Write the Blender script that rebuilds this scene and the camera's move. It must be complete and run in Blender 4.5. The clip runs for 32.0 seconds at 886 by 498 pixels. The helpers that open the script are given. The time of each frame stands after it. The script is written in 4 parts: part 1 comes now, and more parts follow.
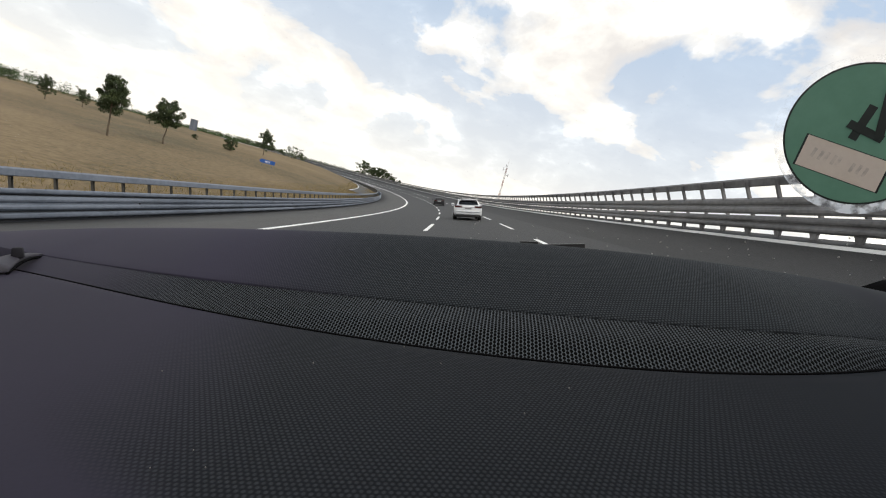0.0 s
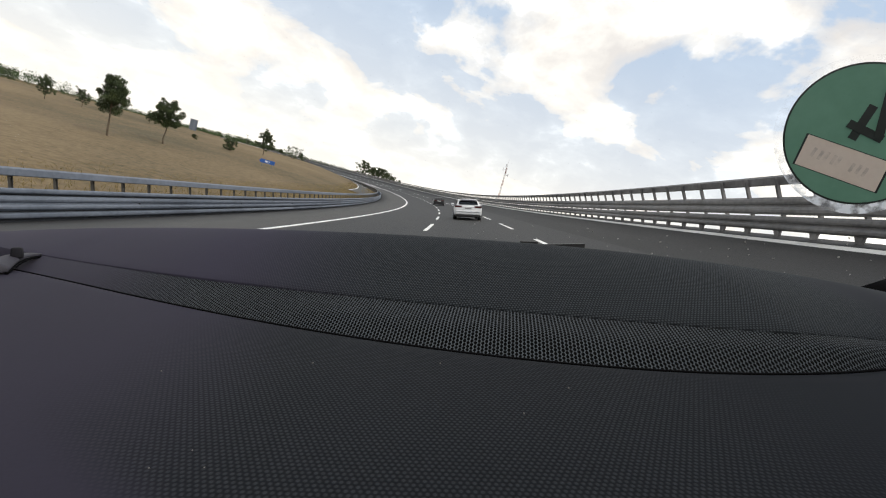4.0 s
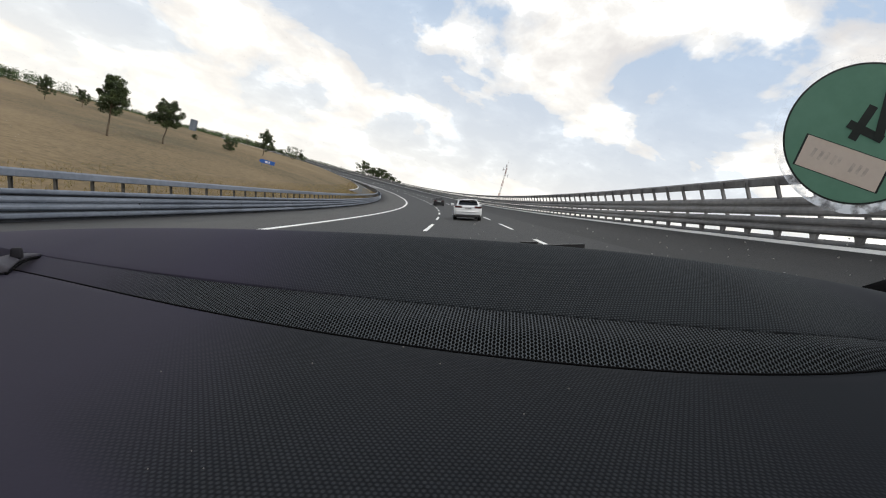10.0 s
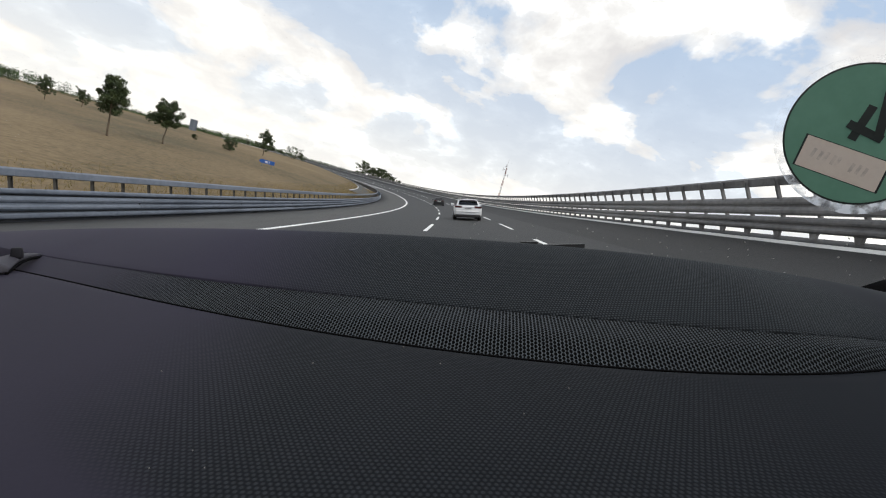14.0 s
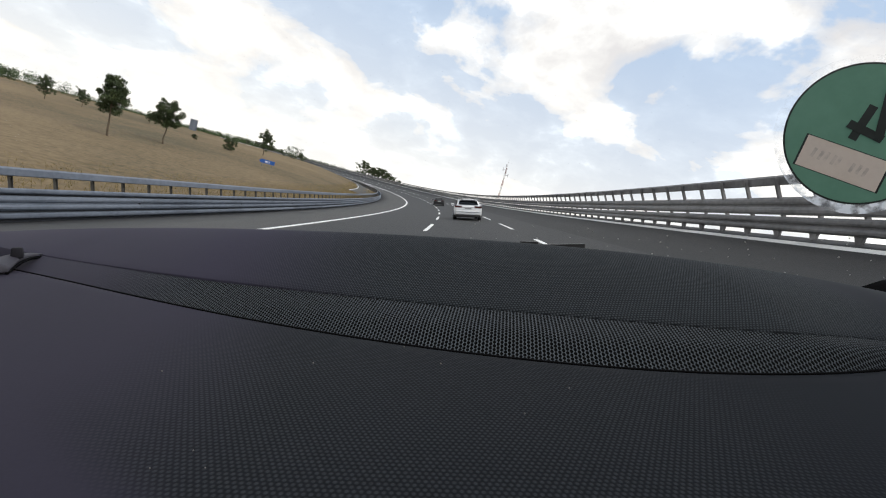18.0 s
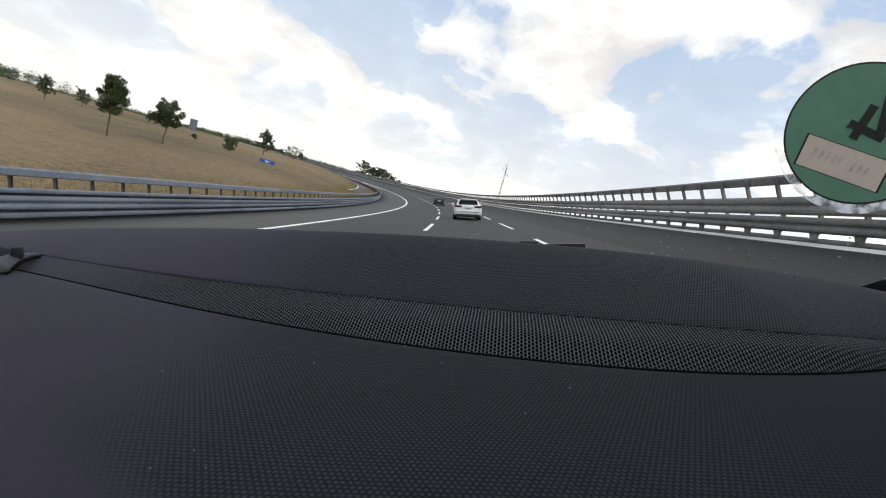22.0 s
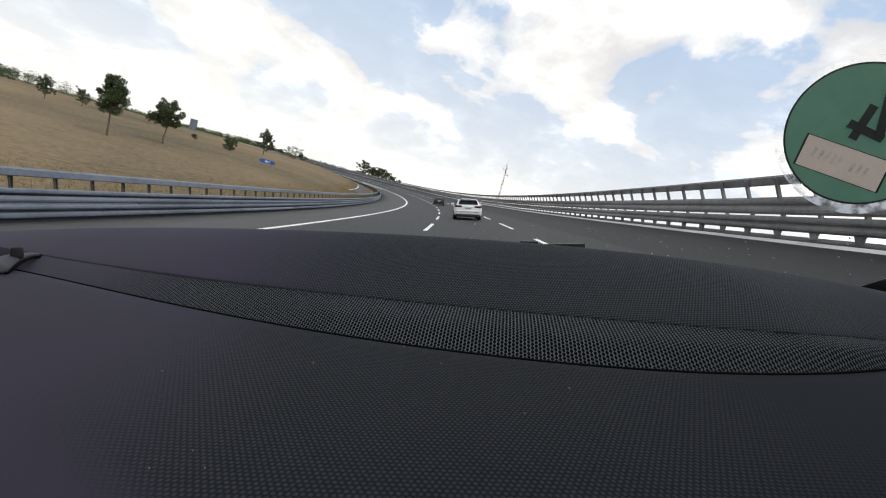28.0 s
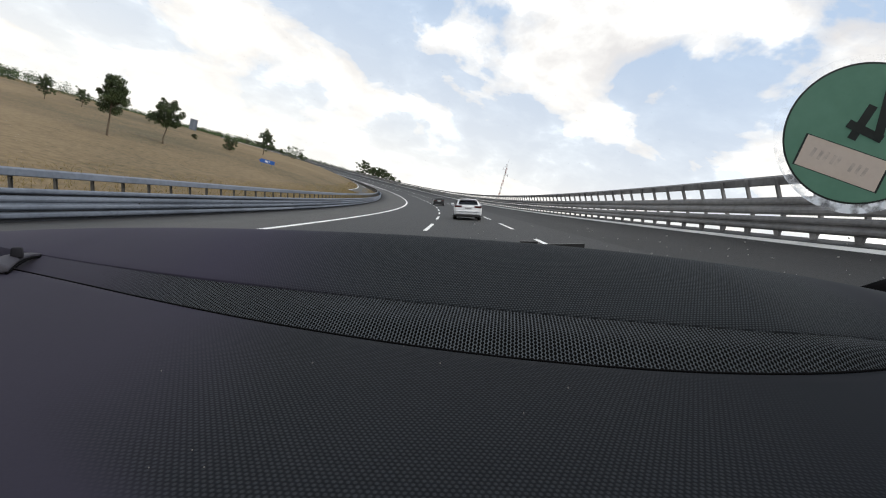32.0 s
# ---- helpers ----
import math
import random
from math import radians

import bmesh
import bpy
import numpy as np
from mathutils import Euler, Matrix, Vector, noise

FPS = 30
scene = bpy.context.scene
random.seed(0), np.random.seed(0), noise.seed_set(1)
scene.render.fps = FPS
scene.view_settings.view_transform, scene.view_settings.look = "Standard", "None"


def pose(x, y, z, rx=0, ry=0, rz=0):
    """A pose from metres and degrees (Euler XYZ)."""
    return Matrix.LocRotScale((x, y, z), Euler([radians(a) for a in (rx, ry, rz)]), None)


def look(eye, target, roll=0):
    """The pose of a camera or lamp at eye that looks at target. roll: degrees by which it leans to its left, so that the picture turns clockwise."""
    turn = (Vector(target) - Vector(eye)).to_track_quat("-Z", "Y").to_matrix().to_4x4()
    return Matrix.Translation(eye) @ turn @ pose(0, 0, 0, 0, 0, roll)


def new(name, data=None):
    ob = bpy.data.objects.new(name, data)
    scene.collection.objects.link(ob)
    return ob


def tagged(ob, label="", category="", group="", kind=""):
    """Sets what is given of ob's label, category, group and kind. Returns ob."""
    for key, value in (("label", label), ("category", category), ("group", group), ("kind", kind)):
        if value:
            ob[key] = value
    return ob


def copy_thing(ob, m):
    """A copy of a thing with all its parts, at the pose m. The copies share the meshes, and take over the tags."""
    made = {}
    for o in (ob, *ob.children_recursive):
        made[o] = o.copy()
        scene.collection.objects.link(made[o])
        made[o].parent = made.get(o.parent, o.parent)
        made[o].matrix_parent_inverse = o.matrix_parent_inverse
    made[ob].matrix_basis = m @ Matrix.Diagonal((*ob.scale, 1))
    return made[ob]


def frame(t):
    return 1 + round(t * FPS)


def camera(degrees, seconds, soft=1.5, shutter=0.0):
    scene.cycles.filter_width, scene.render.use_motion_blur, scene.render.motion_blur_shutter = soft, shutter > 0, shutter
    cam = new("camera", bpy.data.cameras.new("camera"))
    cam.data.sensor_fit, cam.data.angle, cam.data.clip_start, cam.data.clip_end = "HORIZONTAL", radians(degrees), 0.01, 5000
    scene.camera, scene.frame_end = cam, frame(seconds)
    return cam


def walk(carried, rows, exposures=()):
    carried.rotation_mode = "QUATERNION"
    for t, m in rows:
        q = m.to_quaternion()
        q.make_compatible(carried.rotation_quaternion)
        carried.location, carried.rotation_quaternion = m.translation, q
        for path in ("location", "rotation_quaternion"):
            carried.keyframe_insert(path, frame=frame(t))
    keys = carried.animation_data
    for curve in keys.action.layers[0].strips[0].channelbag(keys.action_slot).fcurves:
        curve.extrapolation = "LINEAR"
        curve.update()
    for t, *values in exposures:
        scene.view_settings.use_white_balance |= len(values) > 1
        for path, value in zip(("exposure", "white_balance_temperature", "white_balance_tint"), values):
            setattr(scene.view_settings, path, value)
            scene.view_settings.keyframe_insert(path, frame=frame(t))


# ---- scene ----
# The camera rides on the dashboard of a car that stands on a banked left-hand bend.
R = 576.0                      # bend radius of the lane centre line
BANK = radians(13.0)           # bank under the car
EYE = 0.968                    # lens above the road
YAW, PITCH, ROLL = 3.266, -5.558, 2.578
CAR = pose(0, 0, 0, 0, -13.0, 0)                       # road plane under the car
DASH = CAR @ pose(0, 0, EYE, 0, 0, YAW)                # dashboard axes, origin at the lens
VIEW = DASH @ pose(0, 0, 0, 90 + PITCH, 0, 0) @ pose(0, 0, 0, 0, 0, ROLL)

cam = camera(91.3, 32.0, soft=1.1)
DRIFT = ((0.0, 0.02, 0.0), (2.0, 0.01, -0.02), (6.0, 0.0, 0.01), (9.0, 0.0, 0.03), (13.0, -0.01, 0.03), (16.5, 0.0, 0.0), (19.0, 0.0, 0.01),
         (23.0, 0.0, -0.03), (26.5, 0.01, -0.02), (29.0, 0.0, -0.03), (32.0, 0.0, -0.02))
walk(cam, [(t, VIEW @ pose(0.0004 * math.sin(t), 0, 0.0002 * math.cos(t), 0, 0, 0) @ pose(0, 0, 0, dp, dy, 0)) for t, dy, dp in DRIFT],
     [(0.0, 0.11, 6800, 10), (7.0, 0.10, 6760, 10), (10.0, 0.03, 6660, 10), (14.0, 0.02, 6540, 10), (17.0, 0.09, 6520, 10), (32.0, 0.09, 6520, 10)])

# ---------------------------------------------------------------- light
SUN_AZ, SUN_EL = 112.0, 50.0    # degrees right of ahead, above the horizon
world = bpy.data.worlds.new("sky")
scene.world = world
world.use_nodes = True
nt = world.node_tree
nt.nodes.clear()


def link(tree, a, b):
    tree.links.new(a, b)


def math_node(tree, op, a, b=None, c=None):
    n = tree.nodes.new("ShaderNodeMath")
    n.operation = op
    for i, v in enumerate((a, b, c)):
        if v is None:
            continue
        if isinstance(v, (int, float)):
            n.inputs[i].default_value = v
        else:
            tree.links.new(v, n.inputs[i])
    return n.outputs[0]


def noise_node(tree, vec, scale, detail=4.0, rough=0.55, distort=0.0):
    n = tree.nodes.new("ShaderNodeTexNoise")
    n.inputs["Scale"].default_value, n.inputs["Detail"].default_value = scale, detail
    n.inputs["Roughness"].default_value, n.inputs["Distortion"].default_value = rough, distort
    if vec is not None:
        tree.links.new(vec, n.inputs["Vector"])
    return n.outputs["Fac"]


def ramp(tree, fac, stops):
    n = tree.nodes.new("ShaderNodeValToRGB")
    el = n.color_ramp.elements
    while len(el) < len(stops):
        el.new(0.5)
    for e, (p, c) in zip(el, stops):
        e.position = p
        e.color = (*c, 1) if isinstance(c, tuple) else (c, c, c, 1)
    tree.links.new(fac, n.inputs["Fac"])
    return n.outputs["Color"]


def mix_col(tree, fac, a, b, mode="MIX"):
    n = tree.nodes.new("ShaderNodeMix")
    n.data_type, n.blend_type = "RGBA", mode
    for i, v in ((0, fac), (6, a), (7, b)):
        if isinstance(v, (int, float)):
            n.inputs[i].default_value = v
        elif isinstance(v, tuple):
            n.inputs[i].default_value = (*v, 1)
        else:
            tree.links.new(v, n.inputs[i])
    return n.outputs[2]


sky = nt.nodes.new("ShaderNodeTexSky")
sky.sky_type, sky.sun_disc = "NISHITA", False
sky.sun_elevation, sky.sun_rotation = radians(SUN_EL), radians(SUN_AZ)
sky.air_density, sky.dust_density, sky.ozone_density = 1.0, 2.0, 1.2
coord = nt.nodes.new("ShaderNodeTexCoord")
sep = nt.nodes.new("ShaderNodeSeparateXYZ")
link(nt, coord.outputs["Generated"], sep.inputs[0])
up = math_node(nt, "ADD", math_node(nt, "MAXIMUM", sep.outputs[2], 0.0), 0.42)
com = nt.nodes.new("ShaderNodeCombineXYZ")
link(nt, math_node(nt, "DIVIDE", sep.outputs[0], up), com.inputs[0])
link(nt, math_node(nt, "DIVIDE", sep.outputs[1], up), com.inputs[1])
com.inputs[2].default_value = 3.7
puffs = noise_node(nt, com.outputs[0], 2.5, 12.0, 0.52, 0.25)
cover = ramp(nt, puffs, [(0.458, 0.0), (0.492, 0.72), (0.55, 1.0)])
# thick parts go grey underneath, thin rims stay bright
core = noise_node(nt, com.outputs[0], 5.0, 9.0, 0.58, 0.2)
shade = ramp(nt, core, [(0.38, (0.74, 0.73, 0.74)), (0.47, (0.86, 0.85, 0.845)), (0.53, (0.97, 0.965, 0.955)), (0.60, (1.4, 1.4, 1.38))])
hazy = ramp(nt, sep.outputs[2], [(0.0, 0.97), (0.14, 0.60), (0.42, 0.08)])
shade = mix_col(nt, math_node(nt, "MULTIPLY", hazy, 0.72), shade, (1.14, 1.10, 1.02))
thin = math_node(nt, "MAXIMUM", cover, hazy)
clear = mix_col(nt, 1.0, sky.outputs[0], (0.105, 0.105, 0.105), "MULTIPLY")
clear = mix_col(nt, 0.62, clear, (0.63, 0.81, 1.05))
sky_col = mix_col(nt, thin, clear, shade)
bg = nt.nodes.new("ShaderNodeBackground")
bg.inputs["Strength"].default_value = 1.0
link(nt, sky_col, bg.inputs["Color"])
wout = nt.nodes.new("ShaderNodeOutputWorld")
link(nt, bg.outputs[0], wout.inputs["Surface"])

sun = new("sun", bpy.data.lights.new("sun", "SUN"))
sun.data.energy, sun.data.angle, sun.data.color = 1.5, radians(12), (1.0, 0.95, 0.86)
a, e = radians(SUN_AZ), radians(SUN_EL)
sun.matrix_world = look((60 * math.sin(a) * math.cos(e), 60 * math.cos(a) * math.cos(e), 60 * math.sin(e)), (0, 0, 0))


# ---------------------------------------------------------------- materials
def mat(name, base, rough=0.6, metal=0.0, dark=None, light=None, scale=2.0, fine=40.0, amount=1.0, bump=0.0, bump_scale=60.0,
        coords="world", spec=0.5, coat=0.0, island=0.0, streak=0.0):
    """Procedural surface: two scales of variation between dark, base and light, fine relief."""
    m = bpy.data.materials.new(name)
    m.use_nodes = True
    t = m.node_tree
    b = t.nodes["Principled BSDF"]
    b.inputs["Metallic"].default_value = metal
    b.inputs["Specular IOR Level"].default_value = spec
    b.inputs["Coat Weight"].default_value = coat
    if coords == "world":
        g = t.nodes.new("ShaderNodeNewGeometry")
        vec = g.outputs["Position"]
    else:
        g = t.nodes.new("ShaderNodeTexCoord")
        vec = g.outputs["Object"]
    dark = dark or tuple(c * 0.7 for c in base)
    light = light or tuple(min(1.0, c * 1.25) for c in base)
    n1 = noise_node(t, vec, scale, 5.0, 0.6)
    n2 = noise_node(t, vec, fine, 3.0, 0.6)
    if streak:
        # wheel tracks and paving joints run along the bend
        sx = t.nodes.new("ShaderNodeSeparateXYZ")
        t.links.new(vec, sx.inputs[0])
        xr = math_node(t, "ADD", sx.outputs[0], R)
        rr = math_node(t, "SQRT", math_node(t, "ADD", math_node(t, "MULTIPLY", xr, xr), math_node(t, "MULTIPLY", sx.outputs[1], sx.outputs[1])))
        cv = t.nodes.new("ShaderNodeCombineXYZ")
        t.links.new(rr, cv.inputs[0])
        t.links.new(math_node(t, "MULTIPLY", sx.outputs[1], 0.012), cv.inputs[1])
        n1 = math_node(t, "ADD", math_node(t, "MULTIPLY", n1, 1 - streak), math_node(t, "MULTIPLY", noise_node(t, cv.outputs[0], 0.9, 5.0, 0.65), streak))
    mixn = math_node(t, "ADD", math_node(t, "MULTIPLY", n1, 0.6), math_node(t, "MULTIPLY", n2, 0.4))
    if island:
        oi = t.nodes.new("ShaderNodeObjectInfo")
        mixn = math_node(t, "ADD", mixn, math_node(t, "MULTIPLY", math_node(t, "SUBTRACT", oi.outputs["Random"], 0.5), island))
    w = 0.5 / max(amount, 0.01) * 0.35
    col = ramp(t, mixn, [(max(0.0, 0.5 - w), dark), (0.5, base), (min(1.0, 0.5 + w), light)])
    t.links.new(col, b.inputs["Base Color"])
    r = math_node(t, "ADD", math_node(t, "MULTIPLY", n1, 0.25), rough - 0.12)
    t.links.new(r, b.inputs["Roughness"])
    if bump:
        bn = t.nodes.new("ShaderNodeBump")
        bn.inputs["Strength"].default_value = bump
        bn.inputs["Distance"].default_value = 0.02
        t.links.new(noise_node(t, vec, bump_scale, 4.0, 0.65), bn.inputs["Height"])
        t.links.new(bn.outputs[0], b.inputs["Normal"])
    return m


asphalt = mat("asphalt", (0.0275, 0.0278, 0.0284), 0.74, dark=(0.0195, 0.0198, 0.0204), light=(0.0365, 0.0367, 0.0372), scale=0.25, fine=30, bump=0.25, bump_scale=90, spec=0.35, streak=0.6, amount=2.0)
asphalt_dark = mat("dark_asphalt", (0.0162, 0.0164, 0.0168), 0.7, dark=(0.0120, 0.0122, 0.0126), light=(0.0225, 0.0226, 0.0230), scale=0.25, fine=30, bump=0.2, bump_scale=90, spec=0.25, streak=0.6, amount=1.6)
asphalt_pale = mat("weathered_asphalt", (0.070, 0.0685, 0.0660), 0.8, dark=(0.053, 0.0518, 0.050), light=(0.088, 0.0860, 0.0830), scale=0.35, fine=25, bump=0.3, bump_scale=90, spec=0.3, streak=0.6, amount=1.6)
edge_paint = mat("weathered_edge_strip", (0.63, 0.62, 0.59), 0.7, dark=(0.46, 0.45, 0.43), light=(0.76, 0.75, 0.72), scale=0.8, fine=9, amount=1.4)
paint = mat("road_paint", (0.80, 0.80, 0.78), 0.55, dark=(0.55, 0.55, 0.54), light=(0.85, 0.85, 0.84), scale=1.5, fine=14)
steel = mat("galvanised_steel", (0.134, 0.156, 0.194), 0.55, 0.3, dark=(0.094, 0.110, 0.140), light=(0.180, 0.205, 0.250), scale=0.7, fine=6, island=0.28, bump=0.05, bump_scale=20)
steel_dark = mat("weathered_steel", (0.178, 0.176, 0.177), 0.58, 0.25, dark=(0.116, 0.115, 0.117), light=(0.255, 0.252, 0.253), scale=0.7, fine=6, island=0.3, bump=0.05, bump_scale=20)
earth = mat("dry_grassland", (0.160, 0.120, 0.073), 0.95, dark=(0.096, 0.082, 0.050), light=(0.216, 0.164, 0.098), scale=0.022, fine=2.2, amount=1.9, bump=0.35, bump_scale=5, spec=0.1)
straw = mat("dry_grass_blades", (0.270, 0.205, 0.105), 0.9, dark=(0.190, 0.160, 0.075), light=(0.33, 0.25, 0.135), scale=0.35, fine=8, amount=1.5, spec=0.15)
st = straw.node_tree                                        # thin blades let light through
st_thin, st_mix = st.nodes.new("ShaderNodeBsdfTranslucent"), st.nodes.new("ShaderNodeMixShader")
st_thin.inputs["Color"].default_value = (0.30, 0.235, 0.115, 1)
st_mix.inputs[0].default_value = 0.65
link(st, st.nodes["Principled BSDF"].outputs[0], st_mix.inputs[1])
link(st, st_thin.outputs[0], st_mix.inputs[2])
link(st, st_mix.outputs[0], st.nodes["Material Output"].inputs["Surface"])
bark = mat("bark", (0.10, 0.075, 0.05), 0.9, scale=2, fine=20, bump=0.5, bump_scale=15)
leaf = mat("leaves", (0.050, 0.070, 0.028), 0.6, dark=(0.025, 0.037, 0.016), light=(0.092, 0.117, 0.045), scale=0.9, fine=6, amount=1.3, spec=0.25)
leaf_far = mat("far_leaves", (0.055, 0.085, 0.035), 0.7, dark=(0.03, 0.05, 0.022), light=(0.10, 0.14, 0.06), scale=0.08, fine=0.5, amount=1.4, spec=0.15)
concrete = mat("concrete", (0.34, 0.31, 0.27), 0.85, dark=(0.22, 0.20, 0.18), light=(0.42, 0.39, 0.34), scale=0.5, fine=8, bump=0.2)
black = mat("black_plastic", (0.012, 0.012, 0.013), 0.5, scale=20, fine=300, coords="object")
white_paint = mat("white_car_paint", (0.78, 0.79, 0.80), 0.25, scale=1, fine=5, coat=0.6, dark=(0.74, 0.75, 0.76), light=(0.82, 0.83, 0.84), coords="object")
dark_paint = mat("dark_car_paint", (0.010, 0.0105, 0.012), 0.45, scale=1, fine=5, coat=0.15, coords="object")
own_paint = mat("blue_grey_car_paint", (0.05, 0.055, 0.065), 0.3, scale=1, fine=5, coat=0.7, coords="object")
tinted = mat("tinted_glass", (0.012, 0.014, 0.016), 0.08, scale=1, fine=5, coords="object", spec=0.6)
red_lens = mat("red_lamp_lens", (0.062, 0.009, 0.009), 0.2, scale=4, fine=20, coords="object")
clear_lens = mat("clear_lamp_lens", (0.5, 0.5, 0.52), 0.15, scale=4, fine=20, coords="object")
rubber = mat("tyre_rubber", (0.018, 0.018, 0.018), 0.85, scale=6, fine=40, coords="object")
alloy = mat("alloy_rim", (0.45, 0.46, 0.48), 0.35, 0.9, scale=3, fine=20, coords="object")
blue_sign = mat("blue_sign_sheet", (0.012, 0.085, 0.34), 0.5, dark=(0.01, 0.07, 0.28), light=(0.02, 0.10, 0.38), scale=0.8, fine=6)
white_sheet = mat("white_sheet", (0.75, 0.75, 0.74), 0.5, scale=1, fine=8, dark=(0.68, 0.68, 0.67))
mast_red = mat("red_mast_paint", (0.26, 0.075, 0.06), 0.6, scale=0.7, fine=5)
mast_white = mat("white_mast_paint", (0.62, 0.62, 0.60), 0.6, scale=0.7, fine=5)
sticker_green = mat("green_printed_film", (0.158, 0.330, 0.236), 0.45, dark=(0.140, 0.300, 0.212), light=(0.176, 0.356, 0.258), scale=25, fine=120, coords="object", spec=0.3)
sticker_black = mat("black_print", (0.012, 0.020, 0.018), 0.5, scale=25, fine=120, coords="object")
sticker_white = mat("cream_print_field", (0.86, 0.78, 0.71), 0.6, dark=(0.80, 0.72, 0.655), light=(0.89, 0.815, 0.745), scale=40, fine=250, coords="object")
for film_mat, share_ in ((sticker_green, 0.30), (sticker_white, 0.55)):
    # thin printed film: part of the daylight outside comes through
    ft_ = film_mat.node_tree
    f_body = ft_.nodes["Principled BSDF"]
    f_thin, f_two = ft_.nodes.new("ShaderNodeBsdfTranslucent"), ft_.nodes.new("ShaderNodeMixShader")
    f_two.inputs[0].default_value = share_
    link(ft_, f_body.inputs["Base Color"].links[0].from_socket, f_thin.inputs["Color"])
    link(ft_, f_body.outputs[0], f_two.inputs[1])
    link(ft_, f_thin.outputs[0], f_two.inputs[2])
    link(ft_, f_two.outputs[0], ft_.nodes["Material Output"].inputs["Surface"])
faded_ink = mat("faded_ink", (0.77, 0.695, 0.63), 0.6, scale=60, fine=300, coords="object")


def cloth(name, low, high, pitch, turn, depth, sharp, width, fade, plain, rib=1.0):
    """Moulded dashboard skin: a triangular lattice of bumps (or punched holes) between the colours low and high.
    fade: lattice comes in over (x from, x to, share of y) and runs out over (x from, x to).
    rib: how far the rows along one lattice direction stand out."""
    m = bpy.data.materials.new(name)
    m.use_nodes = True
    t = m.node_tree
    b = t.nodes["Principled BSDF"]
    c = t.nodes.new("ShaderNodeTexCoord")
    s = t.nodes.new("ShaderNodeSeparateXYZ")
    t.links.new(c.outputs["Object"], s.inputs[0])
    k = 4 * math.pi / (math.sqrt(3) * pitch)
    waves = []
    for step in (90, 150, 210):
        a_ = radians(turn + step)
        waves.append(math_node(t, "COSINE", math_node(t, "ADD", math_node(t, "MULTIPLY", s.outputs[0], k * math.cos(a_)), math_node(t, "MULTIPLY", s.outputs[1], k * math.sin(a_)))))
    h = math_node(t, "ADD", math_node(t, "ADD", waves[0], math_node(t, "MULTIPLY", waves[1], rib)), waves[2])
    h = math_node(t, "DIVIDE", math_node(t, "ADD", h, 1.5), 4.5)
    n1 = noise_node(t, c.outputs["Object"], 9.0, 5.0, 0.6)
    n2 = noise_node(t, c.outputs["Object"], 900.0, 2.0, 0.6)
    fac = ramp(t, h, [(sharp, 0.0), (min(1.0, sharp + width), 1.0)])
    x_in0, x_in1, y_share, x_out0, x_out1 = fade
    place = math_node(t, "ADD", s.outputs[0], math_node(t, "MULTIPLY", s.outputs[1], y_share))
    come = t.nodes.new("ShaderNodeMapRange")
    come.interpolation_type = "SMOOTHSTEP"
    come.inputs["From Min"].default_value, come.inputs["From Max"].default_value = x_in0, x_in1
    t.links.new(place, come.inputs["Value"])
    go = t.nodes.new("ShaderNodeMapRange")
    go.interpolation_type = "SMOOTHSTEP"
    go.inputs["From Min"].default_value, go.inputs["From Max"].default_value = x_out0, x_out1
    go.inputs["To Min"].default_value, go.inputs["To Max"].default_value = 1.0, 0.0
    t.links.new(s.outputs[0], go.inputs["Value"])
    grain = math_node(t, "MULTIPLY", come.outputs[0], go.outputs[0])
    if name == "dashboard_skin":
        # the smooth moulded shoulder beside the lens carries no grain
        over = math_node(t, "ADD", math_node(t, "MULTIPLY", s.outputs[0], 0.622), s.outputs[1])
        rise = t.nodes.new("ShaderNodeMapRange")
        rise.interpolation_type = "SMOOTHSTEP"
        rise.inputs["From Min"].default_value, rise.inputs["From Max"].default_value = SHOULDER - 0.012, SHOULDER + 0.006
        t.links.new(over, rise.inputs["Value"])
        grain = math_node(t, "MULTIPLY", grain, rise.outputs[0])
    wear = math_node(t, "ADD", math_node(t, "MULTIPLY", n1, 0.35), math_node(t, "MULTIPLY", n2, 0.3))
    fleck = mix_col(t, n2, (0.45, 0.45, 0.45), (1.55, 1.55, 1.55))
    tone = mix_col(t, 1.0, mix_col(t, fac, low, high), mix_col(t, wear, (0.7, 0.7, 0.7), (1.9, 1.9, 1.9)), "MULTIPLY")
    tone = mix_col(t, 0.5, tone, mix_col(t, 1.0, tone, fleck, "MULTIPLY"))
    # plain skin: sky sheen painted violet-grey at driver's end, shade blue-black at passenger's
    shaded_skin = mix_col(t, wear, (0.0056, 0.0069, 0.0103), (0.0114, 0.0137, 0.0194))
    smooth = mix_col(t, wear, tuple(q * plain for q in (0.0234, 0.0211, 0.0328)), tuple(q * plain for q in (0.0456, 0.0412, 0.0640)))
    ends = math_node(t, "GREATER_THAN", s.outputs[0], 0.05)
    t.links.new(mix_col(t, grain, mix_col(t, ends, smooth, shaded_skin), tone), b.inputs["Base Color"])
    b.inputs["Roughness"].default_value = 0.72
    t.links.new(math_node(t, "SUBTRACT", 0.095, math_node(t, "MULTIPLY", grain, 0.045)), b.inputs["Specular IOR Level"])
    bn = t.nodes.new("ShaderNodeBump")
    bn.inputs["Strength"].default_value, bn.inputs["Distance"].default_value = 0.4, depth
    bn.invert = high < low
    t.links.new(math_node(t, "MULTIPLY", fac, grain), bn.inputs["Height"])
    t.links.new(bn.outputs[0], b.inputs["Normal"])
    return m


